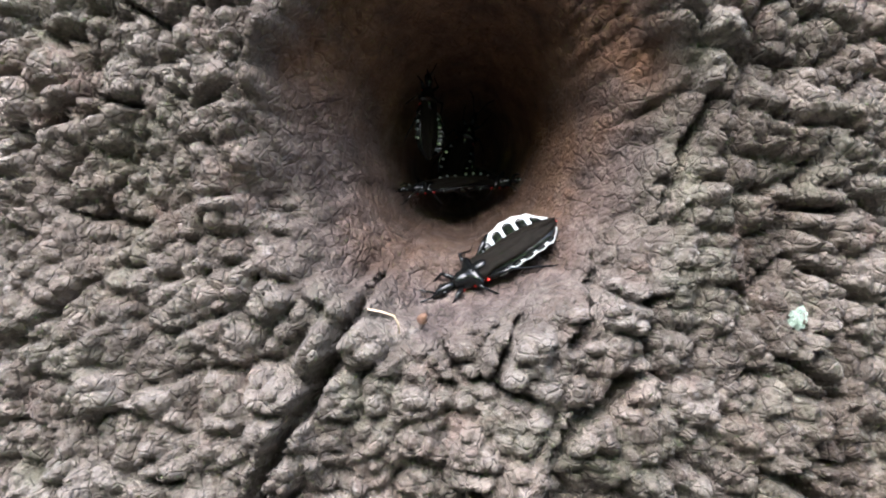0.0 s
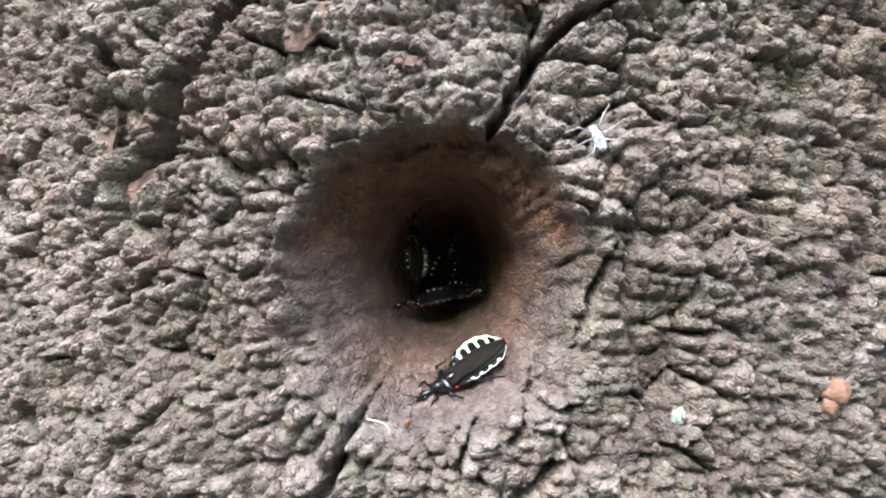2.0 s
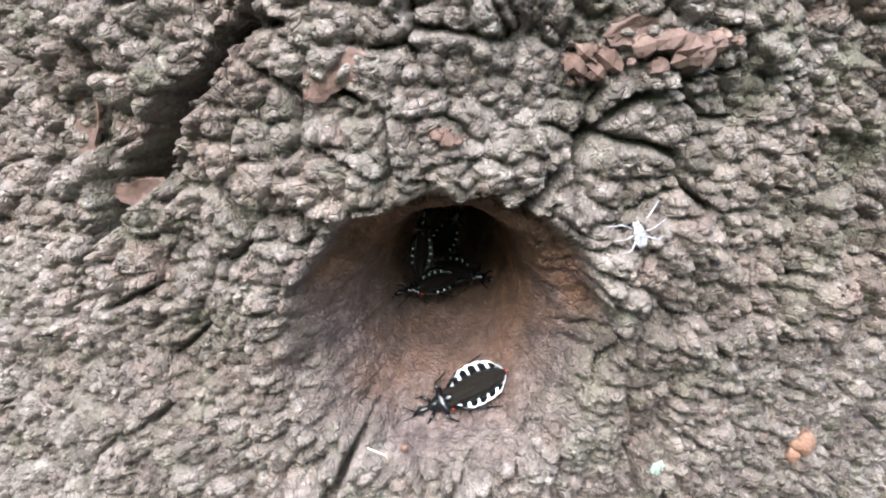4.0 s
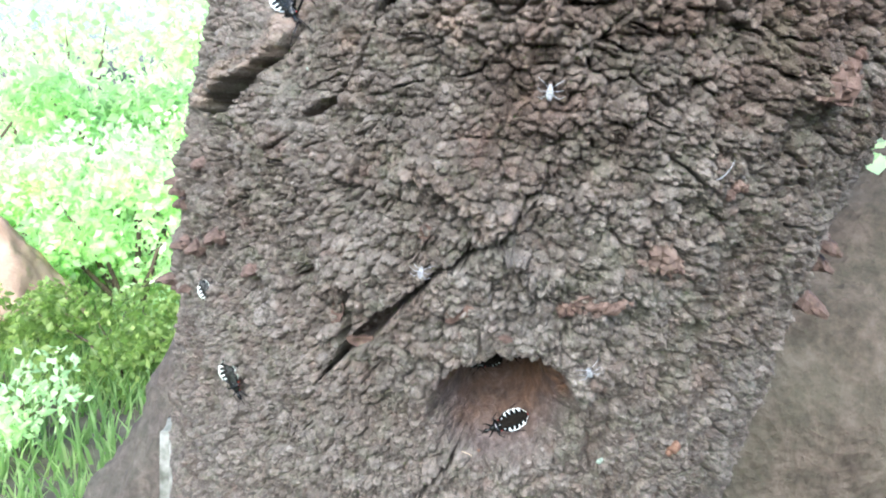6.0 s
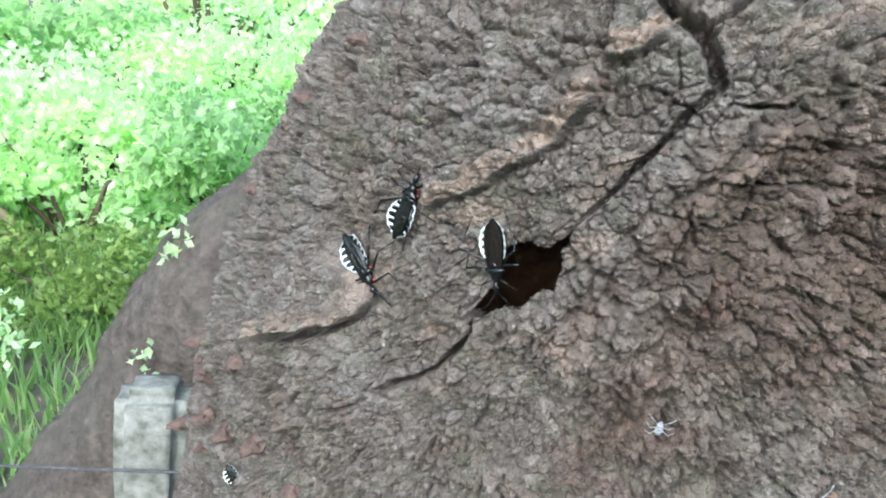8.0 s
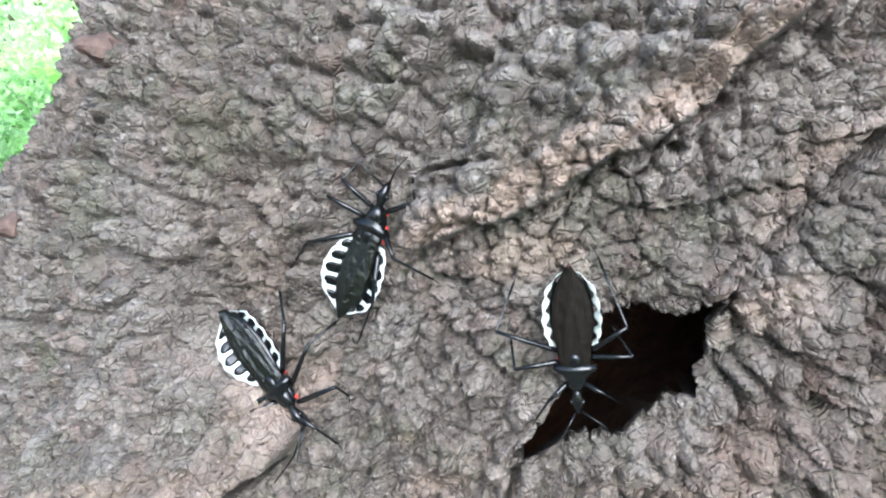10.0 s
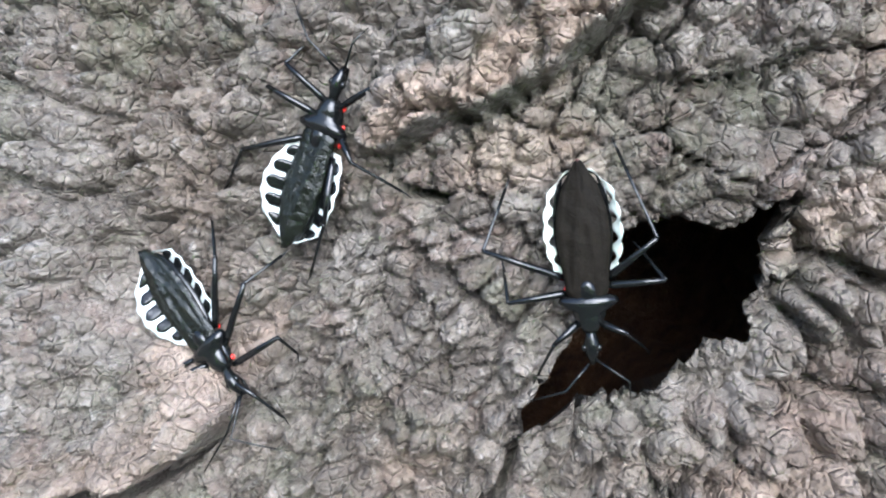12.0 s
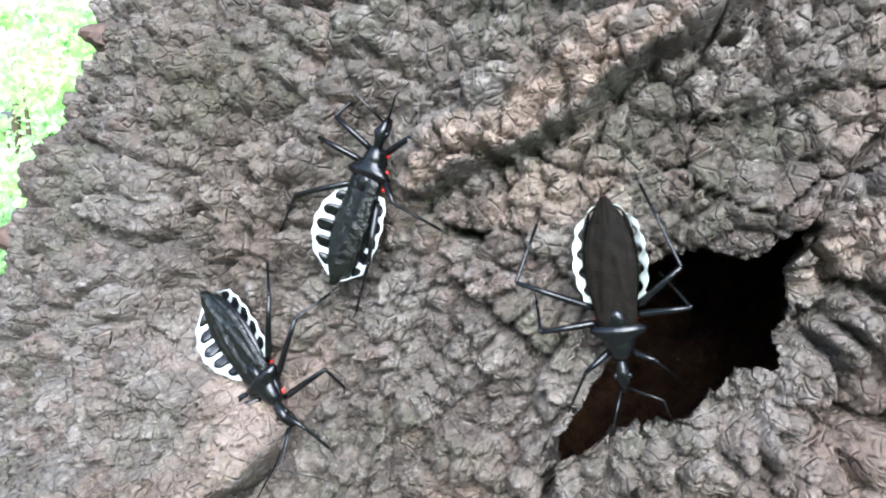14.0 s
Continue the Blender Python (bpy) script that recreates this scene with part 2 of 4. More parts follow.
def cellular(a, b, size, seed=0):
    """Distance to the nearest and second nearest seed in cells, that cell's random number, and a random tilt of its top."""
    x, y = a / size + seed * 31.7, b / size + seed * 12.9
    i, j = np.floor(x).astype(int), np.floor(y).astype(int)
    f1 = np.full(x.shape, 9.0)
    f2 = np.full(x.shape, 9.0)
    rid = np.zeros(x.shape)
    tilt = np.zeros(x.shape)
    for di in (-1, 0, 1):
        for dj in (-1, 0, 1):
            p, q = i + di, j + dj
            at = ((p & 255) << 8) + (q & 255)
            ox, oy = x - (p + 0.08 + 0.84 * np.take(_FLAT[0], at)), y - (q + 0.08 + 0.84 * np.take(_FLAT[1], at))
            d = np.hypot(ox, oy)
            near = d < f1
            f2 = np.where(near, f1, np.minimum(f2, d))
            rid = np.where(near, np.take(_FLAT[2], at), rid)
            way = 6.2832 * np.take(_FLAT[3], at)
            tilt = np.where(near, np.cos(way) * ox + np.sin(way) * oy, tilt)
            f1 = np.where(near, d, f1)
    return f1, f2, rid, tilt


def step(e0, e1, x):
    t = np.clip((x - e0) / (e1 - e0), 0, 1)
    return t * t * (3 - 2 * t)


def to_line(u, z, pts):
    """Distance to a polyline, signed side (left of its way is positive), and how far along it (0 to 1)."""
    best = np.full(u.shape, 9.0)
    side = np.zeros(u.shape)
    along = np.zeros(u.shape)
    seg = [math.hypot(q[0] - p[0], q[1] - p[1]) for p, q in zip(pts, pts[1:])]
    run, tot = 0.0, sum(seg)
    for (p, q), ln in zip(zip(pts, pts[1:]), seg):
        dx, dz = q[0] - p[0], q[1] - p[1]
        s = np.clip(((u - p[0]) * dx + (z - p[1]) * dz) / (ln * ln), 0, 1)
        ex, ez = u - p[0] - s * dx, z - p[1] - s * dz
        d = np.hypot(ex, ez)
        m = d < best
        best = np.where(m, d, best)
        side = np.where(m, np.sign(dx * ez - dz * ex), side)
        along = np.where(m, (run + s * ln) / tot, along)
        run += ln
    return best, side, along


# ---- the leaning trunk ----
GIRTH = 0.17  # metres of bark per radian


def trunk_section(th, z):
    """Centre and radius of the smooth trunk at a height, towards an angle from the front."""
    zc = np.clip(z, 1.14, 1.54)
    over = z - zc
    bend = np.sign(over) * 0.45 * (1 - np.exp(-np.abs(over) / 0.45))
    q = (zc - 1.33) / 0.15
    cx = -0.0038 + 0.0216 * q + 0.0136 * q**2 + 0.0073 * q**3
    cy = 0.2273 - 0.0621 * q + 0.0079 * q**2 + 0.0047 * q**3
    sx = (0.0216 + 0.0272 * q + 0.0219 * q**2) / 0.15
    sy = (-0.0621 + 0.0158 * q + 0.0141 * q**2) / 0.15
    cx, cy = cx + np.clip(sx, -0.4, 0.5) * bend, cy + np.clip(sy, -0.5, 0.3) * bend
    r = 0.1653 - 0.014 * q - 0.0005 * q**2 - 0.0014 * q**3
    r = r + 0.0028 * np.cos(2 * th) + 0.005 * np.sin(2 * th) - 0.0007 * np.cos(3 * th) + 0.0015 * np.sin(3 * th)
    return cx, cy, r + 0.16 * np.exp(-(z + 0.4) / 0.22)


def cut(ragged, pts, wide, deep):
    """Depth of a ragged fissure along a line; wide may change along it."""
    d, _, s = to_line(*ragged, pts)
    w = np.interp(s, np.linspace(0, 1, len(wide)), wide)
    return deep * step(1.25, 0.65, d / w) * np.clip(w / 0.0009, 0.5, 1)


def ledge(ragged, pts, high, reach):
    """A plate of bark raised on the left of a line, falling off behind it; its torn edge; and the gap under it."""
    d, side, s = to_line(*ragged, pts)
    ends = step(0.0, 0.1, s) * step(1.0, 0.9, s)
    sd = d * side - 0.0044
    foot = 0.0055 + 0.004 * fbm(*ragged, 0.012, 19, 2)
    face = np.clip((sd + foot) / foot, 0, 1)
    h = high * ends * np.where(sd > 0, np.exp(-np.maximum(sd, 0) / reach), 0.80 + 0.20 * face) * step(-0.0012, 0.0, sd + foot)
    edge = ends * step(-0.0002, 0.0006, sd + foot) * step(0.0014, -0.0004, sd)
    gap = 0.0022 * ends * step(0.0014, 0.0003, np.abs(sd + foot + 0.0017))
    return h, edge, gap


def inside(u, z, pts):
    """Metres inside a closed outline; negative outside it."""
    ring = pts + pts[:1]
    d, _, _ = to_line(u, z, ring)
    odd = np.zeros(u.shape, bool)
    for (x0, y0), (x1, y1) in zip(ring, ring[1:]):
        if y0 != y1:
            odd ^= ((z > min(y0, y1)) & (z <= max(y0, y1))) & (u < x0 + (z - y0) * (x1 - x0) / (y1 - y0))
    return np.where(odd, d, -d)


SLIT = [  # outline of the black slit in the bark
    (-0.0677, 1.3950), (-0.0648, 1.3964), (-0.0619, 1.3994), (-0.0579, 1.4021), (-0.0545, 1.4034), (-0.0538, 1.4065), (-0.0526, 1.4089),
    (-0.0488, 1.4102), (-0.0502, 1.4134), (-0.0502, 1.4161), (-0.0531, 1.4203), (-0.0533, 1.4226), (-0.0534, 1.4256), (-0.0562, 1.4240),
    (-0.0567, 1.4214), (-0.0586, 1.4206), (-0.0624, 1.4216), (-0.0660, 1.4206), (-0.0689, 1.4184), (-0.0682, 1.4134), (-0.0663, 1.4080),
    (-0.0661, 1.4058), (-0.0664, 1.4028), (-0.0667, 1.3996), (-0.0680, 1.3962),
]
UPPER = [(-0.0534, 1.4250), (-0.0534, 1.4284), (-0.0505, 1.4388), (-0.0476, 1.4522), (-0.0457, 1.4634), (-0.0431, 1.4711), (-0.0486, 1.4761), (-0.0583, 1.4826), (-0.0682, 1.4853), (-0.0754, 1.4898), (-0.0864, 1.4953)]
CRACKS = [  # line, half widths along it, depth
    (UPPER, [0.0007, 0.0008, 0.0010, 0.0011, 0.0012, 0.0016, 0.0017, 0.0014, 0.0012, 0.0010, 0.0006], 0.013),
    ([(-0.0565, 1.4822), (-0.0517, 1.4897), (-0.0495, 1.4981)], [0.0008, 0.0012, 0.0010], 0.008),
    ([(-0.0680, 1.3955), (-0.0672, 1.3930), (-0.0648, 1.3905), (-0.0660, 1.3840), (-0.0700, 1.3740), (-0.0750, 1.3670), (-0.0850, 1.3600)], [0.0006, 0.0008, 0.0014, 0.0009, 0.0012, 0.0022, 0.0007], 0.013),
    ([(-0.0534, 1.4250), (-0.0517, 1.4232), (-0.0493, 1.4216), (-0.0443, 1.4190), (-0.0388, 1.4177), (-0.0330, 1.4190)], [0.0004, 0.0005, 0.0007, 0.0008, 0.0006, 0.0003], 0.006),
    ([(-0.0450, 1.4034), (-0.0419, 1.4017), (-0.0399, 1.4024), (-0.0394, 1.4051), (-0.0351, 1.4049), (-0.0287, 1.4056)], [0.0003, 0.0010, 0.0012, 0.0006, 0.0008, 0.0004], 0.007),
    ([(-0.0424, 1.3903), (-0.0411, 1.3962), (-0.0399, 1.3988)], [0.0004, 0.0007, 0.0005], 0.005),
    ([(-0.0435, 1.4123), (-0.0461, 1.4140), (-0.0487, 1.4170)], [0.0006, 0.0005, 0.0003], 0.005),
    ([(-0.0946, 1.4147), (-0.0900, 1.4125), (-0.0846, 1.4110), (-0.0795, 1.4086), (-0.0753, 1.4064), (-0.0708, 1.4050)], [0.0003, 0.0006, 0.0008, 0.0006, 0.0008, 0.0005], 0.005),
    ([(-0.0323, 1.4381), (-0.0286, 1.4473), (-0.0244, 1.4589)], [0.0003, 0.0006, 0.0005], 0.004),
    ([(-0.0375, 1.4674), (-0.0300, 1.4680), (-0.0226, 1.4690)], [0.0004, 0.0009, 0.0008], 0.006),
    ([(-0.0065, 1.4386), (0.0000, 1.4350), (0.0047, 1.4319)], [0.0004, 0.0009, 0.0005], 0.005),
    ([(0.0189, 1.4524), (0.0248, 1.4463), (0.0270, 1.4380)], [0.0004, 0.0008, 0.0004], 0.005),
    ([(0.0246, 1.4690), (0.0278, 1.4603), (0.0260, 1.4540)], [0.0008, 0.0016, 0.0006], 0.006),
    ([(0.0130, 1.4956), (0.0102, 1.5000), (0.0148, 1.5047)], [0.0006, 0.0010, 0.0006], 0.006),
    ([(0.0260, 1.2760), (0.0330, 1.2880), (0.0391, 1.2950), (0.0486, 1.2990), (0.0560, 1.3032)], [0.0012, 0.0011, 0.0009, 0.0007, 0.0004], 0.009),
    ([(-0.0620, 1.2470), (-0.0575, 1.2545), (-0.0488, 1.2709), (-0.0414, 1.2785), (-0.0350, 1.2885), (-0.0271, 1.2975), (-0.0183, 1.3095), (-0.0059, 1.3205), (0.0005, 1.3250)], [0.0005, 0.0012, 0.0022, 0.0036, 0.0026, 0.0014, 0.0012, 0.0010, 0.0009], 0.018),
    ([(-0.0518, 1.3000), (-0.0508, 1.2870), (-0.0500, 1.2740)], [0.0012, 0.0016, 0.0022], 0.014),
    ([(-0.0790, 1.2960), (-0.0730, 1.2985), (-0.0670, 1.3040)], [0.0006, 0.0014, 0.0005], 0.006),
    ([(0.0010, 1.3255), (0.0050, 1.3330), (0.0067, 1.3413)], [0.0014, 0.0010, 0.0005], 0.007),
    ([(0.0040, 1.2290), (0.0000, 1.2190), (-0.0040, 1.2105), (-0.0063, 1.2040), (-0.0108, 1.1870), (-0.0185, 1.1725)], [0.0006, 0.0012, 0.0011, 0.0007, 0.0007, 0.0005], 0.009),
    ([(0.0375, 1.2173), (0.0331, 1.2128), (0.0290, 1.2075)], [0.0012, 0.0010, 0.0004], 0.007),
    ([(0.0360, 1.2320), (0.0308, 1.2218)], [0.0004, 0.0009], 0.004),
    ([(0.0480, 1.2560), (0.0455, 1.2475), (0.0420, 1.2370)], [0.0005, 0.0008, 0.0004], 0.005),
    ([(-0.0989, 1.4217), (-0.0957, 1.4206), (-0.0915, 1.4193)], [0.0003, 0.0009, 0.0007], 0.006),
    ([(-0.0751, 1.4441), (-0.0742, 1.4441)], [0.0009, 0.0009], 0.006),
    ([(-0.1420, 1.3560), (-0.1290, 1.3660), (-0.1185, 1.3715), (-0.1100, 1.3770), (-0.1045, 1.3835)], [0.0012, 0.0026, 0.0024, 0.0020, 0.0008], 0.010),
    ([(-0.0326, 1.3458), (-0.0201, 1.3385), (-0.009, 1.3306), (0.001, 1.322), (0.0047, 1.3318), (0.0085, 1.3435)], [0.0005, 0.0009, 0.0008, 0.0010, 0.0010, 0.0005], 0.007),
    ([(-0.0750, 1.4500), (-0.0690, 1.4420), (-0.0640, 1.4360)], [0.0003, 0.0006, 0.0003], 0.004),
]
LEDGES = [  # line with the raised plate on its left, height, fall-off, torn brown edge
    ([(-0.1080, 1.4300), (-0.1025, 1.4260), (-0.0985, 1.4277), (-0.0920, 1.4345), (-0.0810, 1.4445), (-0.0756, 1.4514), (-0.0740, 1.4603), (-0.0763, 1.4720)], 0.0056, 0.026, 0.8),
    ([(-0.0764, 1.4740), (-0.0739, 1.4757), (-0.0686, 1.4777), (-0.0632, 1.4810)], 0.0055, 0.007, 0.9),
    ([(-0.0323, 1.4381), (-0.0286, 1.4473), (-0.0239, 1.4563), (-0.0252, 1.4654)][::-1], 0.0040, 0.012, 0.5),
    ([(-0.1480, 1.3580), (-0.1418, 1.3611), (-0.1285, 1.3712), (-0.1162, 1.3757), (-0.1075, 1.3818), (-0.1045, 1.3930)], 0.0085, 0.020, 0.5),
    ([(-0.0420, 1.3480), (-0.0307, 1.3455), (-0.0139, 1.3371), (-0.0008, 1.3248), (0.0060, 1.3400)], 0.0070, 0.016, 0.3),
    ([(-0.0400, 1.2760), (-0.0330, 1.2850), (-0.0200, 1.2745), (0.0060, 1.2765), (0.0230, 1.2780)], 0.0015, 0.012, 0.15),
]
SWELLS = [  # u, z, metres proud, reach
    (-0.020, 1.315, 0.0065, 0.026), (0.092, 1.388, 0.0050, 0.018), (-0.058, 1.484, 0.0060, 0.026),
    (-0.064, 1.436, 0.0030, 0.010), (-0.100, 1.352, 0.0080, 0.022), (-0.138, 1.372, 0.0060, 0.024),
    (-0.057, 1.296, 0.0060, 0.016), (-0.0591, 1.4262, 0.0030, 0.0045),
    (-0.150, 1.318, 0.0050, 0.020), (-0.185, 1.330, 0.0060, 0.018), (-0.195, 1.285, 0.0050, 0.014), (-0.170, 1.420, 0.0050, 0.022),
]


SEATS = [(-0.1091, 1.4135, -0.1130, 1.4300), (-0.1290, 1.4040, -0.1070, 1.3920), (-0.0770, 1.4250, -0.0650, 1.4080)]


def hollow(u, z):
    """The knot hole: a shallow funnel, a deep chamber in it."""
    w = 0.20 * fbm(u, z, 0.016, 21) + 0.10 * fbm(u, z, 0.006, 23, 3)
    a = np.hypot((u - 0.0158) / 0.0290, (z - 1.2500) / np.where(z > 1.25, 0.0275, 0.0300)) + w
    b = np.hypot((u - 0.0152) / 0.0185, (z - 1.2520) / 0.0175) + 0.4 * w
    return a, b


def bark_height(u, z, full=False):
    """Relief of the bark in metres, and the masks that its material reads."""
    n1, n2 = fbm(u, z, 0.012, 31), fbm(u, z, 0.012, 37)
    ragged = (u + 0.0030 * fbm(u, z, 0.005, 3, 5, 0.6), z + 0.0030 * fbm(u, z, 0.005, 8, 5, 0.6))
    # torn edges of raised plates
    torn = (u + 0.0045 * fbm(u, z, 0.009, 3, 3), z + 0.0045 * fbm(u, z, 0.009, 8, 3))
    raised, fresh, gaps = 0.0 * u, 0.0 * u, 0.0 * u
    for pts, high, reach, tint in LEDGES:
        dh, edge, gap = ledge(torn, pts, high, reach)
        raised = raised + dh
        fresh = np.maximum(fresh, edge * tint)
        gaps = np.maximum(gaps, gap)
    fresh = fresh * step(-0.30, 0.02, fbm(u, z, 0.004, 87, 3))
    a, b = hollow(u, z)
    over = step(1.246, 1.262, z)
    bowl = a + 0.14 * fbm(u, z, 0.006, 58, 3) * over
    funnel = 0.020 * ((1 - over) * step(1.12, 0.38, a) + over * (0.30 * step(1.0, 0.92, bowl) + 0.70 * step(1.0, 0.40, a)))
    # the grain's own coordinates, true to the leaning surface and carried over the torn edges
    wu = 0.95 * u + trunk_section(0.0, z)[0] + 0.0030 * n1 + 0.0008 * fbm(u, z, 0.0034, 33, 2)
    wz = 1.06 * z + 0.0030 * n2 + 0.0008 * fbm(u, z, 0.0034, 35, 2)
    flat = fbm(u, z, 0.030, 41, 3)
    plates = step(1.345, 1.375, z + 0.2 * fbm(u, z, 0.05, 43)) * step(-0.030, -0.050, u + 0.35 * (1.44 - z)) * step(-0.142, -0.118, u + 0.10 * flat)
    plates = plates * step(0.010, 0.001, z - 1.4269 - 0.95 * (u + 0.1022) + 0.02 * flat)
    bare = (1 - over) * step(1.06, 0.74, a + 0.30 * fbm(u, z, 0.009, 55, 4, 0.6)) + over * step(1.0, 0.90, bowl)
    # warts: loose clumps of round-topped pebbles, each crumbled, with narrow black seams between
    f1, f2, r0, t0 = cellular(wu, wz, 0.0130, 2)
    clump = (0.0036 * (r0 - 0.5) + 0.0020 * t0) * step(0.0, 0.2, f2 - f1) - 0.0050 * step(0.10, 0.01, f2 - f1) * step(0.0, 0.12, fbm(u, z, 0.012, 96))
    f1, f2, r1, t1 = cellular(wu + 0.0008 * n2, wz, 0.0062, 3)
    pillow = lambda e, w: 1 - (1 - np.clip(e / w, 0, 1)) ** 2
    lump = (0.0020 + 0.0018 * r1) * pillow(f2 - f1, 0.45) + 0.0005 * t1
    f1c, f2c, r2, t2 = cellular(wu, wz + 0.0006 * n1, 0.0029, 4)
    crumb = (0.0012 + 0.0008 * r2) * pillow(f2c - f1c, 0.45)
    uneven = 0.9 + 1.0 * fbm(u, z, 0.016, 95, 2)
    rough = (1 + 0.15 * step(1.34, 1.40, z)) * (clump + lump * uneven + crumb) + 0.0006 * fbm(wu, wz, 0.0016, 12, 2, 0.6)
    # plates: low cobbles with thin black cracks between, wrinkled on top
    g1, g2, q0, t0 = cellular(wu + 0.002 * n2, wz, 0.0105, 5)
    slab = (0.0026 * (q0 - 0.5) + 0.0018 * t0) * step(0.0, 0.12, g2 - g1) - 0.0034 * step(0.050, 0.005, g2 - g1) * step(-0.14, 0.04, fbm(u, z, 0.011, 97))
    g1, g2, q1, t1 = cellular(wu + 0.0010 * n1, wz, 0.0042, 6)
    craze = (0.0011 + 0.0012 * q1) * pillow(g2 - g1, 0.38) + 0.0006 * t1 - 0.0010 * step(0.06, 0.01, g2 - g1) * step(-0.16, 0.02, fbm(u, z, 0.008, 99))
    g1, g2, q2, t2 = cellular(wu, wz, 0.0016, 7)
    nap = (0.0003 + 0.0005 * q2) * pillow(g2 - g1, 0.5) + 0.0004 * t2 + 0.0010 * fbm(wu, wz, 0.0022, 8, 3, 0.65)
    crazed = slab + craze + nap
    h = rough * (1 - plates) + crazed * plates
    # bare wood: fibres that run into the hollow
    ang = np.arctan2(z - 1.2515, u - 0.0155)
    rad = np.hypot(u - 0.0155, z - 1.2515)
    fibre = 0.0030 * fbm(ang * 0.024, rad * 0.22, 0.0016, 61, 3, 0.75) + 0.0050 * fbm(u, z, 0.009, 64) + 0.0016 * fbm(u, z, 0.0022, 66, 3)
    h = h * (1 - 0.85 * bare) + fibre * bare
    h = h + 0.0055 * fbm(u, z, 0.045, 71, 3) + 0.0080 * fbm(u, z, 0.022, 75, 3) + 0.0022 * fbm(u, z, 0.010, 77, 2)
    for su, sz, su2, sz2 in SEATS:
        d, _, _ = to_line(u, z, [(su, sz), (su2, sz2)])
        h = h - np.maximum(h + 0.0005, 0) * 0.8 * step(0.0085, 0.0035, d)
    for lu, lz, high, reach in SWELLS:
        h = h + high * np.exp(-((u - lu) ** 2 + (z - lz) ** 2) / (reach * reach))
    h = h + raised
    deepest = gaps
    for pts, wide, deep in CRACKS:
        if z.max() < min(p[1] for p in pts) - 0.01 or z.min() > max(p[1] for p in pts) + 0.01:
            continue
        deepest = np.maximum(deepest, cut(ragged, pts, wide, deep))
    h = h - deepest * (1 - 0.5 * bare)
    # the slit: an inner space that widens behind its lips
    sharp = (u + 0.0012 * fbm(u, z, 0.003, 13), z + 0.0012 * fbm(u, z, 0.003, 18))
    slot = 0.090 * step(-0.0003, 0.0009, inside(*sharp, SLIT))
    h = h - slot
    chamber = 0.050 * step(1.15, 0.40, b)
    h = h - funnel - chamber + (0.0040 * fbm(u, z, 0.0050, 68, 4, 0.6) + 0.003 * fbm(ang * 0.03, rad * 0.3, 0.003, 69, 3)) * step(0.002, 0.015, funnel)
    # thick lip over the hollow
    lip = np.exp(-((z - 1.2810) / 0.006) ** 2) * step(-0.022, -0.008, u) * step(0.048, 0.034, u)
    h = h + 0.0010 * lip
    if not full:
        return h
    du = 110 * slot * (u + 0.0590)
    dz = 110 * slot * (z - 1.4120) - 0.40 * slot
    grain = np.clip(0.5 + 1.2 * ((0.35 * r1 + 0.2 * r0 + 0.45 * r2) * (1 - plates) + (0.4 * q1 + 0.2 * q0 + 0.4 * q2) * plates - 0.5), 0, 1)
    blot = step(0.17, 0.30, fbm(u, z, 0.020, 81)) * 0.55
    warm = 0.75 * np.exp(-(((u + 0.034) / 0.014) ** 2 + ((z - 1.392) / 0.010) ** 2)) * step(-0.15, 0.12, fbm(u, z, 0.006, 88))
    fresh = np.maximum(fresh, warm)
    # upper right: redder bark, and part of its shade put into the colour
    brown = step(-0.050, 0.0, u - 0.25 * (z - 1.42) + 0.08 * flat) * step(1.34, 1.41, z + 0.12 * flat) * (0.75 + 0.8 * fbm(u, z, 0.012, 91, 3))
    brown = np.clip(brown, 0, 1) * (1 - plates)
    fresh = np.clip(np.maximum(fresh, blot * (0.25 + 0.75 * plates)), 0, 0.9) * (1 - bare)
    side = np.clip((u - 0.0155) / 0.02, -1, 1)
    rot_shade = bare * step(0.90 + 0.10 * side, 0.45, a + 0.4 * fbm(u, z, 0.010, 85)) * (0.45 + 0.55 * step(1.238, 1.256, z + 0.006 * side))
    rot_shade = np.maximum(rot_shade, 0.8 * over * bare)
    # the slit's walls get the wood brown too, darkening them as shade would
    rot_shade = np.maximum(rot_shade, step(0.004, 0.03, slot))
    return h, grain, bare, rot_shade, fresh, brown, du, dz


def axis_samples(knots):
    out = [knots[0][0]]
    for (a, d), (b, _) in zip(knots, knots[1:]):
        n = max(1, round((b - a) / d))
        out += [a + (b - a) * (i + 1) / n for i in range(n)]
    return np.array(out)


def trunk_points(u, z, h):
    """The bark's surface: the smooth trunk moved by h along its own normal."""
    def smooth(a, b):
        th = a / GIRTH
        cx, cy, r = trunk_section(th, b)
        return np.stack([cx + r * np.sin(th), cy - r * np.cos(th), b + 0 * th], -1)

    e = 0.002
    n = np.cross(smooth(u + e, z) - smooth(u - e, z), smooth(u, z + e) - smooth(u, z - e))
    n /= np.linalg.norm(n, axis=-1, keepdims=True)
    return smooth(u, z) + np.asarray(h)[..., None] * n


def on_trunk(u, z, off=0.0):
    """Place on the bark's mean surface near a spot, and its outward normal."""
    uu, zz = np.meshgrid(np.linspace(-0.004, 0.004, 7) + u, np.linspace(-0.004, 0.004, 7) + z)
    h = float(np.percentile(bark_height(uu, zz), 70)) + off
    e = 0.004
    f = lambda a, b: Vector(trunk_points(np.array(a), np.array(b), np.array(h)))
    n = (f(u + e, z) - f(u - e, z)).cross(f(u, z + e) - f(u, z - e)).normalized()
    return f(u, z), n


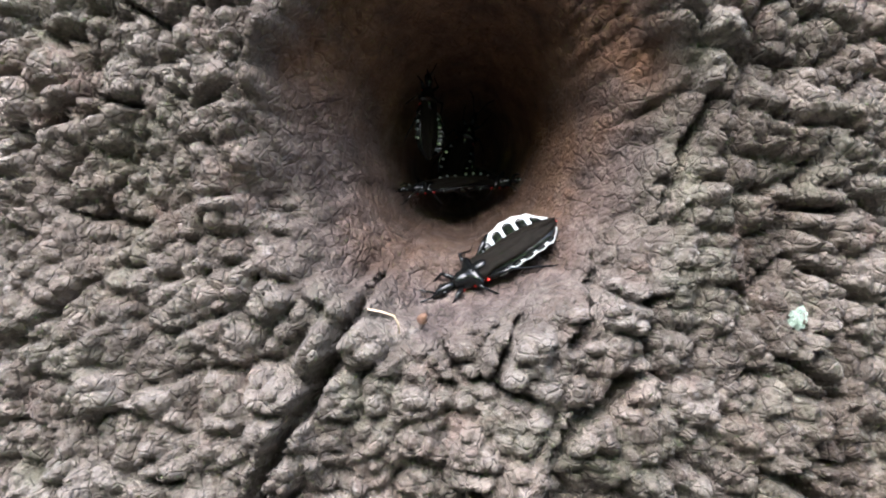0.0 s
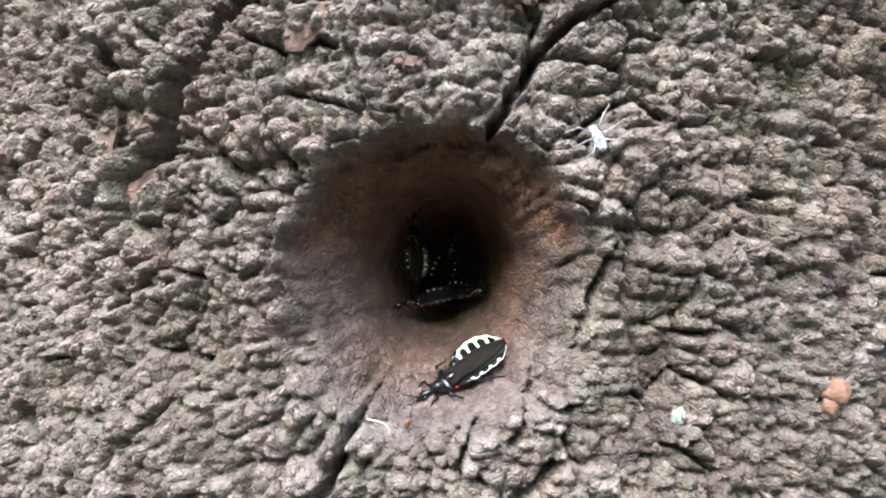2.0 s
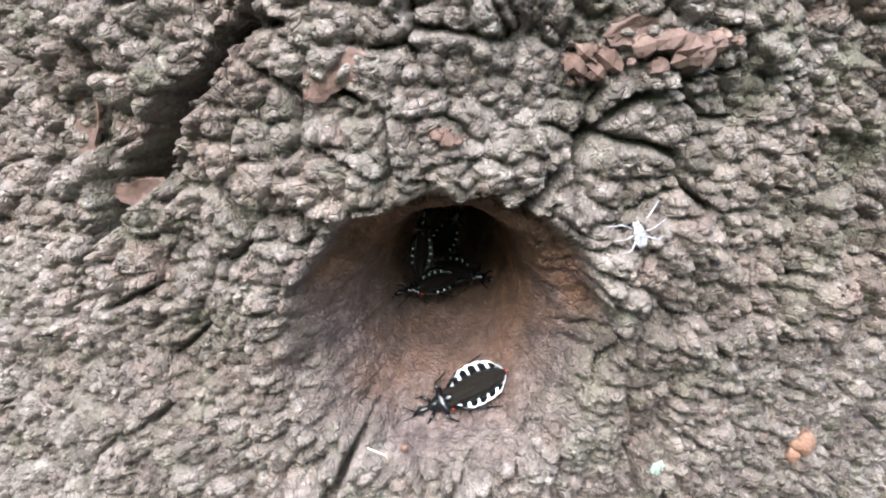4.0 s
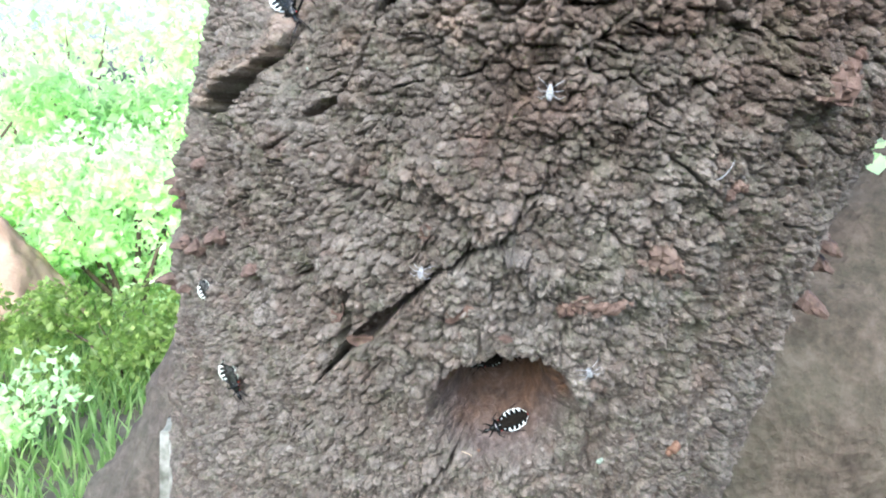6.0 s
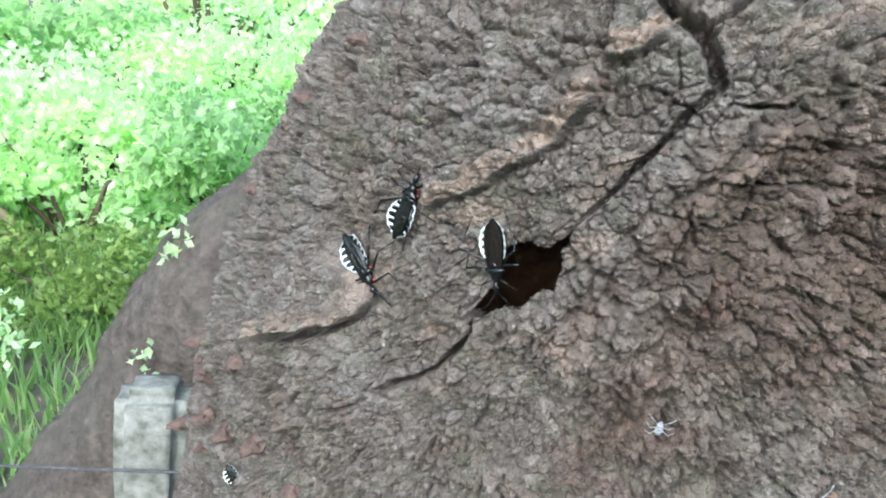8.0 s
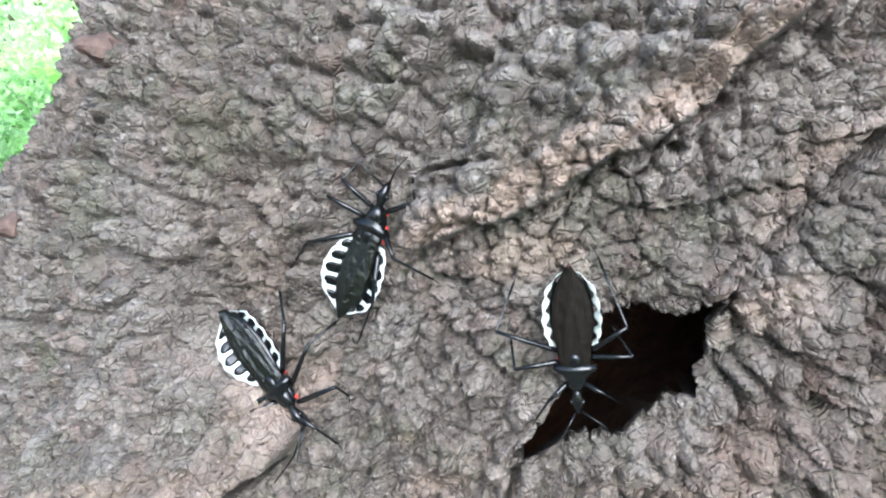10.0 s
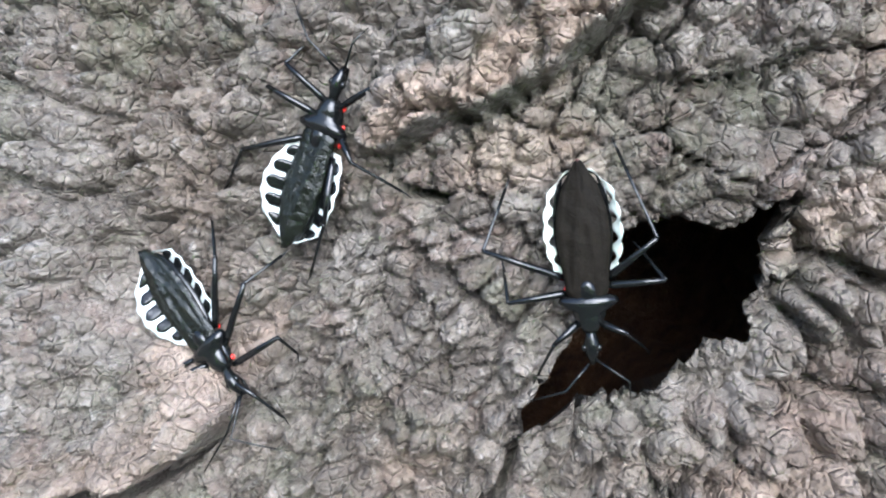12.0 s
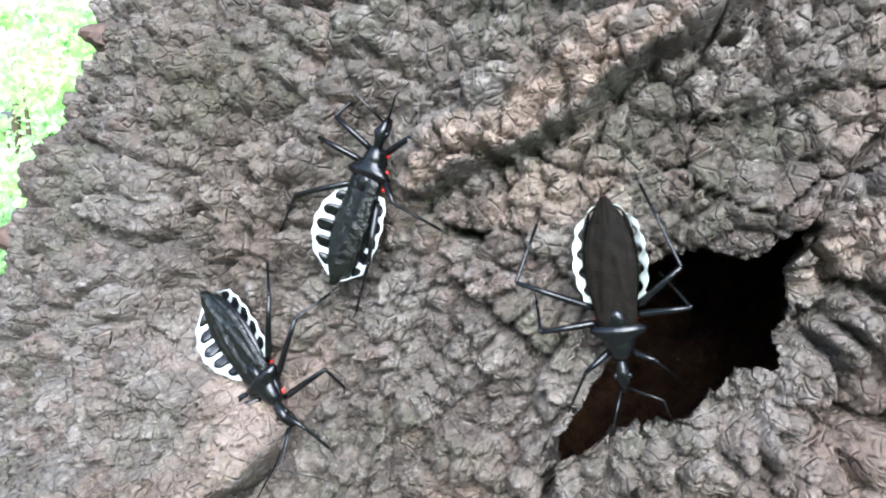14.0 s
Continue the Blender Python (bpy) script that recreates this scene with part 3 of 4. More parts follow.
def build_trunk(parent):
    half = math.pi * GIRTH
    us = axis_samples([(-half, 0.012), (-0.30, 0.0009), (-0.150, 0.00042), (-0.020, 0.00050), (0.080, 0.0008), (0.28, 0.012), (half, 1)])[:-1]
    zs = axis_samples([(-0.42, 0.05), (0.9, 0.012), (1.09, 0.0010), (1.19, 0.00050), (1.355, 0.00042), (1.478, 0.0008), (1.58, 0.006), (1.75, 0.04), (3.2, 1)])
    rows = []
    for band in np.array_split(zs, 60):
        u, z = np.meshgrid(us, band)
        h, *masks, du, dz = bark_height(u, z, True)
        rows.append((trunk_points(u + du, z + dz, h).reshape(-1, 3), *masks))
    co, *masks = (np.concatenate(q) for q in zip(*rows))
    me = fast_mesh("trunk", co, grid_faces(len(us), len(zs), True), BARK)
    for name, val in zip(("grain", "bare", "rot_shade", "fresh", "brown"), masks):
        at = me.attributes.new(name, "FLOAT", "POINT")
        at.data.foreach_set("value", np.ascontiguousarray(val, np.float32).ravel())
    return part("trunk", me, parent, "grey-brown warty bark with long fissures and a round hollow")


def stem_mesh(name, pts, radii, mat, lumps, seg=64, rings=60, seed=1):
    """A thick limb along a smooth line, with knobbly bark."""
    P = np.array(pts, float)
    t = np.linspace(0, len(P) - 1, rings)
    k = np.arange(len(P))
    line = np.stack([np.interp(t, k, P[:, i]) for i in range(3)], 1)
    rad = np.interp(t, k, radii)
    for _ in range(6):
        line[1:-1] = (line[:-2] + 2 * line[1:-1] + line[2:]) / 4
        rad[1:-1] = (rad[:-2] + 2 * rad[1:-1] + rad[2:]) / 4
    d = np.gradient(line, axis=0)
    d /= np.linalg.norm(d, axis=1)[:, None]
    ref = np.array([0.0, 1.0, 0.0])
    a = np.cross(d, ref)
    a /= np.linalg.norm(a, axis=1)[:, None]
    b = np.cross(d, a)
    ph = np.linspace(0, 2 * math.pi, seg, endpoint=False)
    arc, run = np.meshgrid(ph * radii[0], np.concatenate([[0], np.cumsum(np.linalg.norm(np.diff(line, axis=0), axis=1))]))
    ncy = np.minimum(ph, 2 * math.pi - ph)[None, :] * radii[0]
    h = lumps * (2.2 * fbm(ncy + 3, run, 0.16, seed, 4, 0.6) + 1.0 * fbm(ncy + 7, run, 0.03, seed + 4, 3))
    co = line[:, None] + (rad[:, None] + h)[..., None] * (np.cos(ph)[None, :, None] * a[:, None] + np.sin(ph)[None, :, None] * b[:, None])
    return fast_mesh(name, co.reshape(-1, 3), grid_faces(seg, rings, True)[:, ::-1], mat)


def flake_mesh(length, width, thick, curl, seed):
    """A broken bark flake: a curled plate with a ragged outline and thickness."""
    r = np.random.RandomState(seed)
    n, m = 11, 7
    jag = 1 + 0.4 * (r.rand(n) - 0.5)
    verts, faces = [], []
    for side in (0, 1):
        for i in range(n):
            s = i / (n - 1) * 2 - 1
            taper = (1 - abs(s) ** 2.4) ** 0.6 * jag[i] + 0.06
            for j in range(m):
                q = (j / (m - 1) * 2 - 1) * taper
                z = curl * (q * q * 0.7 + s * s * 0.3) + thick * (0.25 * r.rand() if side else -1 + 0.3 * r.rand())
                verts.append((s * length / 2 * (1 + 0.12 * r.rand()), q * width / 2 + 0.12 * width * math.sin(3 * s + seed), z))
    idx = lambda sd, i, j: sd * n * m + i * m + j
    for i in range(n - 1):
        for j in range(m - 1):
            faces.append((idx(1, i, j), idx(1, i + 1, j), idx(1, i + 1, j + 1), idx(1, i, j + 1)))
            faces.append((idx(0, i, j), idx(0, i, j + 1), idx(0, i + 1, j + 1), idx(0, i + 1, j)))
    for i in range(n - 1):
        faces.append((idx(0, i, 0), idx(0, i + 1, 0), idx(1, i + 1, 0), idx(1, i, 0)))
        faces.append((idx(0, i, m - 1), idx(1, i, m - 1), idx(1, i + 1, m - 1), idx(0, i + 1, m - 1)))
    for j in range(m - 1):
        faces.append((idx(0, 0, j), idx(1, 0, j), idx(1, 0, j + 1), idx(0, 0, j + 1)))
        faces.append((idx(0, n - 1, j), idx(0, n - 1, j + 1), idx(1, n - 1, j + 1), idx(1, n - 1, j)))
    return mesh_of("bark_flake", verts, faces, FLAKE, False)


def crust_mesh(length, width, thick, seed):
    """A torn scab of bark: a cluster of sharp-edged crumbs fused on one base."""
    r = np.random.RandomState(seed)
    chunks = []
    for i in range(9):
        s = i / 8 * 2 - 1
        k = (1 - 0.7 * s * s) * (0.55 + 0.6 * r.rand())
        c = (s * length * 0.42, (r.rand() - 0.5) * width * 0.6, thick * 0.2 * r.rand())
        v, f = ball_data(c, (length * 0.17 * k, width * 0.34 * k, thick * k), 5, 7, lambda d: 0.65 + 0.6 * r.rand())
        chunks.append((v, f))
    v, f = joined(chunks)
    return mesh_of("bark_flake", v, f, FLAKE, False)


def thorn_mesh(length, width, seed):
    """A blunt woody spur."""
    r = np.random.RandomState(seed)
    v, f = [], []
    seg, rings = 9, 7
    for i in range(rings):
        s = i / (rings - 1)
        rad = width / 2 * (1 - 0.8 * s**1.6)
        for k in range(seg):
            a = 2 * math.pi * k / seg
            w = rad * (0.75 + 0.5 * r.rand())
            v.append((math.cos(a) * w, math.sin(a) * w * 0.8 - 0.25 * length * s * s, length * (s * 1.15 - 0.15)))
    for i in range(rings - 1):
        for k in range(seg):
            k2 = (k + 1) % seg
            f.append((i * seg + k, i * seg + k2, (i + 1) * seg + k2, (i + 1) * seg + k))
    f.append(tuple((rings - 1) * seg + k for k in range(seg)))
    return mesh_of("spur", v, f, SPUR, False)


def frame_on(u, z, turn, tilt=0.0, off=0.0):
    """Pose on the bark: z outwards, x along the bark turned anticlockwise from level."""
    p, n = on_trunk(u, z, off)
    x = Vector((math.cos(u / GIRTH), math.sin(u / GIRTH), 0))
    x = (x - n * x.dot(n)).normalized()
    y = n.cross(x)
    m = Matrix((x, y, n)).transposed().to_4x4()
    m.translation = p
    return m @ pose(0, 0, 0, 0, 0, turn) @ pose(0, 0, 0, tilt, 0, 0)


tree = tagged(new("tree"), "old leaning tree with warty grey-brown bark and a knot hole", "tree")
build_trunk(tree)
part("stem", stem_mesh("stem", [(0.15, 0.74, -0.42), (0.18, 0.74, 0.5), (0.32, 0.70, 1.04), (0.62, 0.70, 1.22), (1.4, 0.8, 1.75), (2.0, 0.95, 3.3)], [0.36, 0.30, 0.26, 0.235, 0.19, 0.12], STEM, 0.016, 96, 130, 5), tree, "second stem with dull brown rough bark")

FLAKES = [  # u, z, turn, tilt, length, width, curl
    (-0.0071, 1.2955, 38, 2, 0.012, 0.006, -0.0010), (-0.0552, 1.2852, 84, 8, 0.014, 0.005, 0.0006),
    (0.0925, 1.3850, 10, -60, 0.014, 0.008, 0.0030), (-0.0440, 1.2735, 8, 12, 0.012, 0.005, 0.0008),
    (-0.0250, 1.3260, 50, 10, 0.006, 0.004, 0.0006), (0.0357, 1.3047, 12, 20, 0.009, 0.004, 0.0010),
]
for _i, (fu, fz, ft, fl, ln, wd, cu) in enumerate(FLAKES):
    part("bark_flake", flake_mesh(ln, wd, 0.0012, cu, 40 + _i), tree, "lifted reddish-brown flake of bark", frame_on(fu, fz, ft, fl * 0.5, -0.0006))
CRUSTS = [  # u, z, turn, length, width, thickness
    (0.0429, 1.3035, 22, 0.020, 0.008, 0.0035), (0.0310, 1.3000, 60, 0.012, 0.007, 0.0030), (0.0585, 1.3210, -14, 0.019, 0.011, 0.0045),
    (0.0640, 1.3180, 40, 0.010, 0.008, 0.0040), (0.0920, 1.3870, 10, 0.020, 0.013, 0.0060), (0.0970, 1.3940, 30, 0.014, 0.010, 0.0050),
    (0.0750, 1.3490, 20, 0.012, 0.008, 0.0030), (0.0104, 1.2879, -10, 0.008, 0.004, 0.0020),
]
for _i, (fu, fz, ft, ln, wd, hi) in enumerate(CRUSTS):
    part("crust", crust_mesh(ln, wd, hi, 240 + _i), tree, "dark reddish-brown torn scab of bark", frame_on(fu, fz, ft, 0, -0.0004))
SPURS = [  # u, z, length, width
    (-0.2150, 1.3190, 0.014, 0.013), (-0.2120, 1.2610, 0.013, 0.012), (-0.2140, 1.3060, 0.007, 0.010), (-0.2000, 1.4050, 0.007, 0.009),
    (0.1690, 1.2950, 0.015, 0.016), (0.1720, 1.3225, 0.011, 0.012), (0.1750, 1.3130, 0.010, 0.011),
    (-0.2367, 1.3114, 0.007, 0.011), (-0.2230, 1.2523, 0.009, 0.012), (-0.1591, 1.2928, 0.009, 0.012), (-0.1332, 1.3044, 0.009, 0.012), (-0.1847, 1.3177, 0.007, 0.011),
    (-0.1850, 1.2620, 0.007, 0.009), (-0.1900, 1.3100, 0.007, 0.010), (-0.1800, 1.2900, 0.008, 0.010),
    (-0.1961, 1.4438, 0.007, 0.010), (-0.1818, 1.4668, 0.006, 0.009), (-0.1626, 1.3330, 0.005, 0.009), (-0.1065, 1.2930, 0.006, 0.009),
]
for _i, (fu, fz, ln, wd) in enumerate(SPURS):
    part("spur", thorn_mesh(ln, wd, 70 + _i), tree, "stubby dark woody spur", frame_on(fu, fz, 0, 0, -0.001))


def crown(parent, base, rise, spread, seed):
    """Forked limbs above a trunk's top, and the loose leaf clumps that they carry."""
    r = np.random.RandomState(seed)
    b = Vector(base)
    blobs = []
    for i in range(4):
        a = 6.28 * (i + 0.4 * r.rand()) / 4
        tip = b + Vector((math.cos(a) * spread * 0.75, math.sin(a) * spread * 0.75, rise * (0.75 + 0.3 * r.rand())))
        mid = b.lerp(tip, 0.45) + Vector((0, 0, 0.12 * rise))
        v, f = tube_data([b - Vector((0, 0, 0.12)), b.lerp(mid, 0.5), mid, mid.lerp(tip, 0.5), tip], [0.13, 0.085, 0.06, 0.04, 0.012], 10)
        part("limb", mesh_of("limb", v, f, FARSTEM), parent)
        for q in (0.55, 0.8, 1.0):
            c = mid.lerp(tip, q) + Vector(r.randn(3)) * 0.14 * spread
            k = spread * (0.26 + 0.14 * r.rand())
            blobs.append((tuple(c), (k, k, k * 0.7)))
    v, f = leaves_data(r, blobs, 240, 0.13)
    part("crown", mesh_of("crown", v, f, LEAF, False), parent, "loose crown of small green leaves")


def leaves_data(r, blobs, per, size):
    """Folded four-point leaves strewn through the clumps."""
    unit = lambda q: q / (np.linalg.norm(q, axis=1, keepdims=True) + 1e-9)
    c = np.repeat(np.array([b[0] for b in blobs], float), per, 0)
    k = np.repeat(np.array([b[1] for b in blobs], float), per, 0)
    n = len(c)
    d = unit(r.randn(n, 3))
    p = c + d * k * (0.45 + 0.6 * np.sqrt(r.rand(n, 1)))
    a = unit(r.randn(n, 3) + np.array([0, 0, -0.4]))
    b = unit(np.cross(a, r.randn(n, 3) + d))
    m = np.cross(a, b)
    s = size * (0.6 + 0.8 * r.rand(n, 1))
    v = np.stack([p, p + (a * 0.5 + b * 0.32 + m * 0.08) * s, p + a * s, p + (a * 0.5 - b * 0.32 + m * 0.08) * s], 1).reshape(-1, 3)
    o = np.arange(n)[:, None] * 4
    f = np.concatenate([o + np.array([0, 1, 2]), o + np.array([0, 2, 3])], 1).reshape(-1, 3)
    return v.tolist(), f.tolist()


_top = trunk_section(0.0, np.array(3.2))
crown(tree, (float(_top[0]), float(_top[1]), 3.2), 2.2, 1.5, 301)
crown(tree, (2.0, 0.95, 3.3), 2.0, 1.4, 302)


# ---- assassin bugs; built in millimetres, head towards +y, back towards +z ----
MM = 0.001


def mm(data):
    v, f = data
    return [Vector(p) * MM for p in v], f


def half_width(y, pts):
    return float(np.interp(y, [p[0] for p in pts], [p[1] for p in pts]))


def rim_at(s, q, broad=1.0, wave=0.0):
    """Half breadth, length and height of the upturned rim: s along it from the front, q from its inner to its outer edge."""
    out = 2.2 + 3.1 * math.sin(math.pi * min(1, s * 0.93 + 0.07)) ** 0.75 - 1.7 * max(0, s - 0.82) / 0.18
    out += (0.22 + 0.5 * wave) * abs(math.sin(s * math.pi * 5.5)) - 0.1 - 0.3 * wave
    inn = min(out - 0.3, 1.7 + 0.5 * math.sin(math.pi * s))
    out = 2.2 + (out - 2.2) * broad
    top = 1.6 + 1.5 * math.sin(math.pi * min(1, s * 1.05))
    return inn + (out - inn) * q, 1.6 - 12.0 * s, 1.2 + (top - 1.2) * q**1.6 + 0.12 * q * math.sin(s * math.pi * 11)


def margin_data(side, broad=1.0, q0=0.0, q1=1.0, wave=0.0):
    """The broad upturned rim of the abdomen, or a strip of it from q0 to q1: a scalloped plate with thickness."""
    n = 44
    v, f = [], []
    for i in range(n):
        s = i / (n - 1)
        lo = q0 + wave * (0.5 + 0.5 * math.sin(s * math.pi * 11 + 1.2))
        ring = [lo + (q1 - lo) * k / 3 for k in range(4)]
        for q, drop in [(q, 0) for q in ring] + [(q, 0.28) for q in (ring[3], (ring[0] + ring[3]) / 2, ring[0])]:
            x, y, z = rim_at(s, q, broad, wave)
            v.append((side * x, y, z - drop))
    k = 7
    for i in range(n - 1):
        for j in range(k):
            j2 = (j + 1) % k
            q = (i * k + j, i * k + j2, (i + 1) * k + j2, (i + 1) * k + j)
            f.append(q if side < 0 else q[::-1])
    f.append(tuple(range(k)))
    f.append(tuple((n - 1) * k + j for j in range(k)))
    return v, f


def spot_data(side, s, broad, reach, half):
    """A glossy swollen bar that lies on the rim from its inner edge outwards to reach."""
    v, f = [], []
    n, m = 9, 9
    for i in range(n):
        a = i / (n - 1) * 2 - 1
        for j in range(m):
            b = j / (m - 1) * 2 - 1
            ca = math.sqrt(max(0.0, 1 - a**4 * 0.97))
            x, y, z = rim_at(s + half * b * ca, reach * (0.5 + 0.5 * a), broad)
            v.append((side * x, y, z + 0.34 * math.sqrt(max(0.0, 1 - a * a)) * math.sqrt(max(0.0, 1 - b * b)) + 0.02))
    for i in range(n - 1):
        for j in range(m - 1):
            q = (i * m + j, i * m + j + 1, (i + 1) * m + j + 1, (i + 1) * m + j)
            f.append(q if side < 0 else q[::-1])
    o = len(v)
    v += [(x, y, z - 0.3) for x, y, z in v]
    f += [tuple(i + o for i in q)[::-1] for q in f]
    ring = [j for j in range(m)] + [i * m + m - 1 for i in range(1, n)] + [(n - 1) * m + j for j in range(m - 2, -1, -1)] + [i * m for i in range(n - 2, 0, -1)]
    for p, q in zip(ring, ring[1:] + ring[:1]):
        f.append((p, q, q + o, p + o) if side > 0 else (p, p + o, q + o, q))
    return v, f


def wing_data(spread, tail):
    """Folded wings: a domed leaf-shaped shell, square at the shoulders and round at the tip."""
    outline = [(3.6, 1.5), (3.0, 2.3), (1.0, 2.3 * spread), (-3.0, 2.75 * spread), (-6.0, 2.55 * spread), (-8.5, 1.85 * spread), (-10.2, 1.0 * spread), (tail, 0.35)]
    ys = np.linspace(3.6, tail, 34)
    v, f = [], []
    m = 21
    for y in ys:
        w = half_width(-y, [(-a, b) for a, b in outline])
        for j in range(m):
            q = j / (m - 1) * 2 - 1
            z = 2.75 - 0.55 * q * q - 0.012 * (y + 2) ** 2 * (0.6 if y < -2 else 0.2)
            vein = 0.30 + 0.055 * (y + 3)
            z += 0.16 * math.exp(-((abs(q) - 0.82) / 0.07) ** 2) + 0.18 * math.exp(-((abs(q) - abs(vein)) / 0.09) ** 2)
            z += 0.22 * (1 if q > 0.16 * (y + 4) / 4 else 0) + 0.05 * math.sin(y * 2.1 + 5 * q) * (y < -2)
            v.append((q * w, y, z))
    n = len(ys)
    for i in range(n):
        for j in range(m):
            x, y, z = v[i * m + j]
            v.append((x, y, z - 0.25))
    o = n * m
    for i in range(n - 1):
        for j in range(m - 1):
            a, b, c, d = i * m + j, i * m + j + 1, (i + 1) * m + j + 1, (i + 1) * m + j
            f.append((d, c, b, a))
            f.append((a + o, b + o, c + o, d + o))
        f.append((i * m, (i + 1) * m, (i + 1) * m + o, i * m + o)[::-1])
        f.append((i * m + m - 1, (i + 1) * m + m - 1, (i + 1) * m + m - 1 + o, i * m + m - 1 + o))
    f.append(tuple(range(m)) + tuple(o + j for j in range(m))[::-1])
    e = (n - 1) * m
    f.append((tuple(e + j for j in range(m)) + tuple(o + e + j for j in range(m))[::-1])[::-1])
    return v, f


def pronotum_data():
    """Thorax shield: narrow collar, front lobe, broad humped rear lobe."""
    prof = [(7.4, 0.75, 0.55), (7.0, 1.0, 0.8), (6.3, 1.35, 1.05), (5.6, 1.45, 1.05), (5.1, 1.6, 1.0), (4.6, 2.6, 1.2), (4.0, 3.3, 1.25), (3.5, 3.1, 1.05), (3.1, 2.1, 0.6)]
    v, f = [], []
    seg = 14
    for y, w, h in prof:
        for k in range(seg):
            a = 2 * math.pi * k / seg
            v.append((math.cos(a) * w, y, 2.0 + math.sin(a) * h))
    for i in range(len(prof) - 1):
        for k in range(seg):
            k2 = (k + 1) % seg
            f.append((i * seg + k, i * seg + k2, (i + 1) * seg + k2, (i + 1) * seg + k)[::-1])
    f.append(tuple(range(seg)))
    f.append(tuple((len(prof) - 1) * seg + k for k in range(seg))[::-1])
    return v, f


def leg_mesh(root, knee, foot):
    r, k, t = Vector(root), Vector(knee), Vector(foot)
    k2 = k + (t - k).normalized() * 0.25
    heel = t + (t - k).normalized() * 0.2 + Vector((0, 0, -0.05))
    toe = heel + Vector(((t - k).x, (t - k).y, 0)).normalized() * 1.1
    mid = r.lerp(k, 0.5) + Vector((0, 0, 0.12))
    femur = tube_data([r, r.lerp(k, 0.15), mid, k], [0.36, 0.46, 0.40, 0.26], 8)
    tibia = tube_data([k, k2, k.lerp(t, 0.5), t], [0.26, 0.22, 0.18, 0.19], 7)
    foot_ = tube_data([t, heel, toe], [0.12, 0.11, 0.05], 6)
    v, f = mm(joined([femur, tibia, foot_]))
    return mesh_of("leg", v, f, BLACK)


def antenna_mesh(pts):
    p = [Vector(q) for q in pts]
    path = [p[0], p[0].lerp(p[1], 0.5), p[1], p[1].lerp(p[2], 0.5) + Vector((0, 0, 0.1)), p[2]]
    v, f = mm(tube_data(path, [0.18, 0.15, 0.14, 0.10, 0.06], 6))
    return mesh_of("antenna", v, f, BLACK)


def bug(m, legs, antennae, label, spread=1.0, wing=None, edge=None, size=1.0, tail=-11.2, red_tail=False, spots=5, broad=1.18, thin=False, dots=False):
    """One bug at the pose m. legs: root, knee and foot of each; antennae: root, elbow, tip. Returns it and its antennae."""
    b = tagged(new("assassin_bug"), label, "insect", "assassin bugs on the bark")
    b.matrix_basis = m @ Matrix.Scale(size, 4)
    body = ball_data((0, -3.6, 1.25), (2.9, 6.9, 1.15), 12, 14)
    thorax = ball_data((0, 4.6, 1.4), (1.9, 3.0, 1.1), 8, 12)
    v, f = mm(joined([body, thorax]))
    part("abdomen", mesh_of("abdomen", v, f, BLACK), b)
    for sd in (-1, 1):
        v, f = mm(margin_data(sd, broad, 0.42, 1.0, 0.42) if thin else margin_data(sd, broad))
        rim = part("abdomen_margin", mesh_of("abdomen_margin", v, f, edge or WHITE), b, "wavy pale margin" if thin else ("margin coloured black as in deep shade, pale-dotted" if dots else "broad white scalloped margin"))
        if thin:
            v, f = mm(margin_data(sd, broad * 0.98, 0.0, 0.5))
            part("inner_margin", mesh_of("inner_margin", v, f, BLACK), b, "black inner part of the margin")
            continue
        for i in range(spots):
            s = (i + 0.75) / 5.6
            v, f = mm(spot_data(sd, s, broad, 0.92 - 0.04 * abs(i - 1.6), 0.070 - 0.006 * abs(i - 2)) if not dots else ball_data((sd * rim_at(s, 0.6, broad)[0], 1.6 - 12.0 * s, rim_at(s, 0.6, broad)[2]), (0.6, 0.32, 0.3), 6, 10))
            part("spot", mesh_of("spot", v, f, CREAM if dots else BLACK), rim, "small pale spot" if dots else "glossy black spot")
    v, f = mm(wing_data(spread, tail))
    part("wing", mesh_of("wing", v, f, wing or WING), b, "folded dark brown wings")
    v, f = mm(pronotum_data())
    shield = part("pronotum", mesh_of("pronotum", v, f, BLACK), b, "glossy black thorax shield")
    v, f = mm(ball_data((0, 2.7, 2.55), (1.0, 1.3, 0.5), 6, 10))
    part("scutellum", mesh_of("scutellum", v, f, BLACK), b)
    head = joined([tube_data([(0, 7.2, 1.9), (0, 8.0, 2.0), (0, 8.7, 2.1), (0, 9.6, 2.1), (0, 10.5, 1.95), (0, 11.2, 1.75)], [0.55, 0.62, 0.82, 0.80, 0.52, 0.28], 10)])
    v, f = mm(head)
    hd = part("head", mesh_of("head", v, f, BLACK), b, "long narrow black head")
    for sd in (-1, 1):
        v, f = mm(ball_data((sd * 0.78, 9.2, 2.2), (0.34, 0.42, 0.40), 6, 8))
        part("eye", mesh_of("eye", v, f, BLACK), hd)
    v, f = mm(tube_data([(0, 11.0, 1.6), (0, 11.0, 0.9), (0, 9.8, 0.6), (0, 8.6, 0.9)], [0.26, 0.24, 0.2, 0.08], 7))
    part("beak", mesh_of("beak", v, f, BLACK), hd)
    for sd in (-1, 1):
        for y, x in ((6.7, 1.35), (4.6, 2.0), (2.6, 2.3)):
            v, f = mm(ball_data((sd * x, y, 1.2), (0.27, 0.36, 0.32), 5, 8))
            part("hip_joint", mesh_of("hip_joint", v, f, RED), b, "bright red hip joint")
    if red_tail:
        v, f = mm(ball_data((0, tail + 0.15, 1.6), (0.32, 0.35, 0.3), 5, 8))
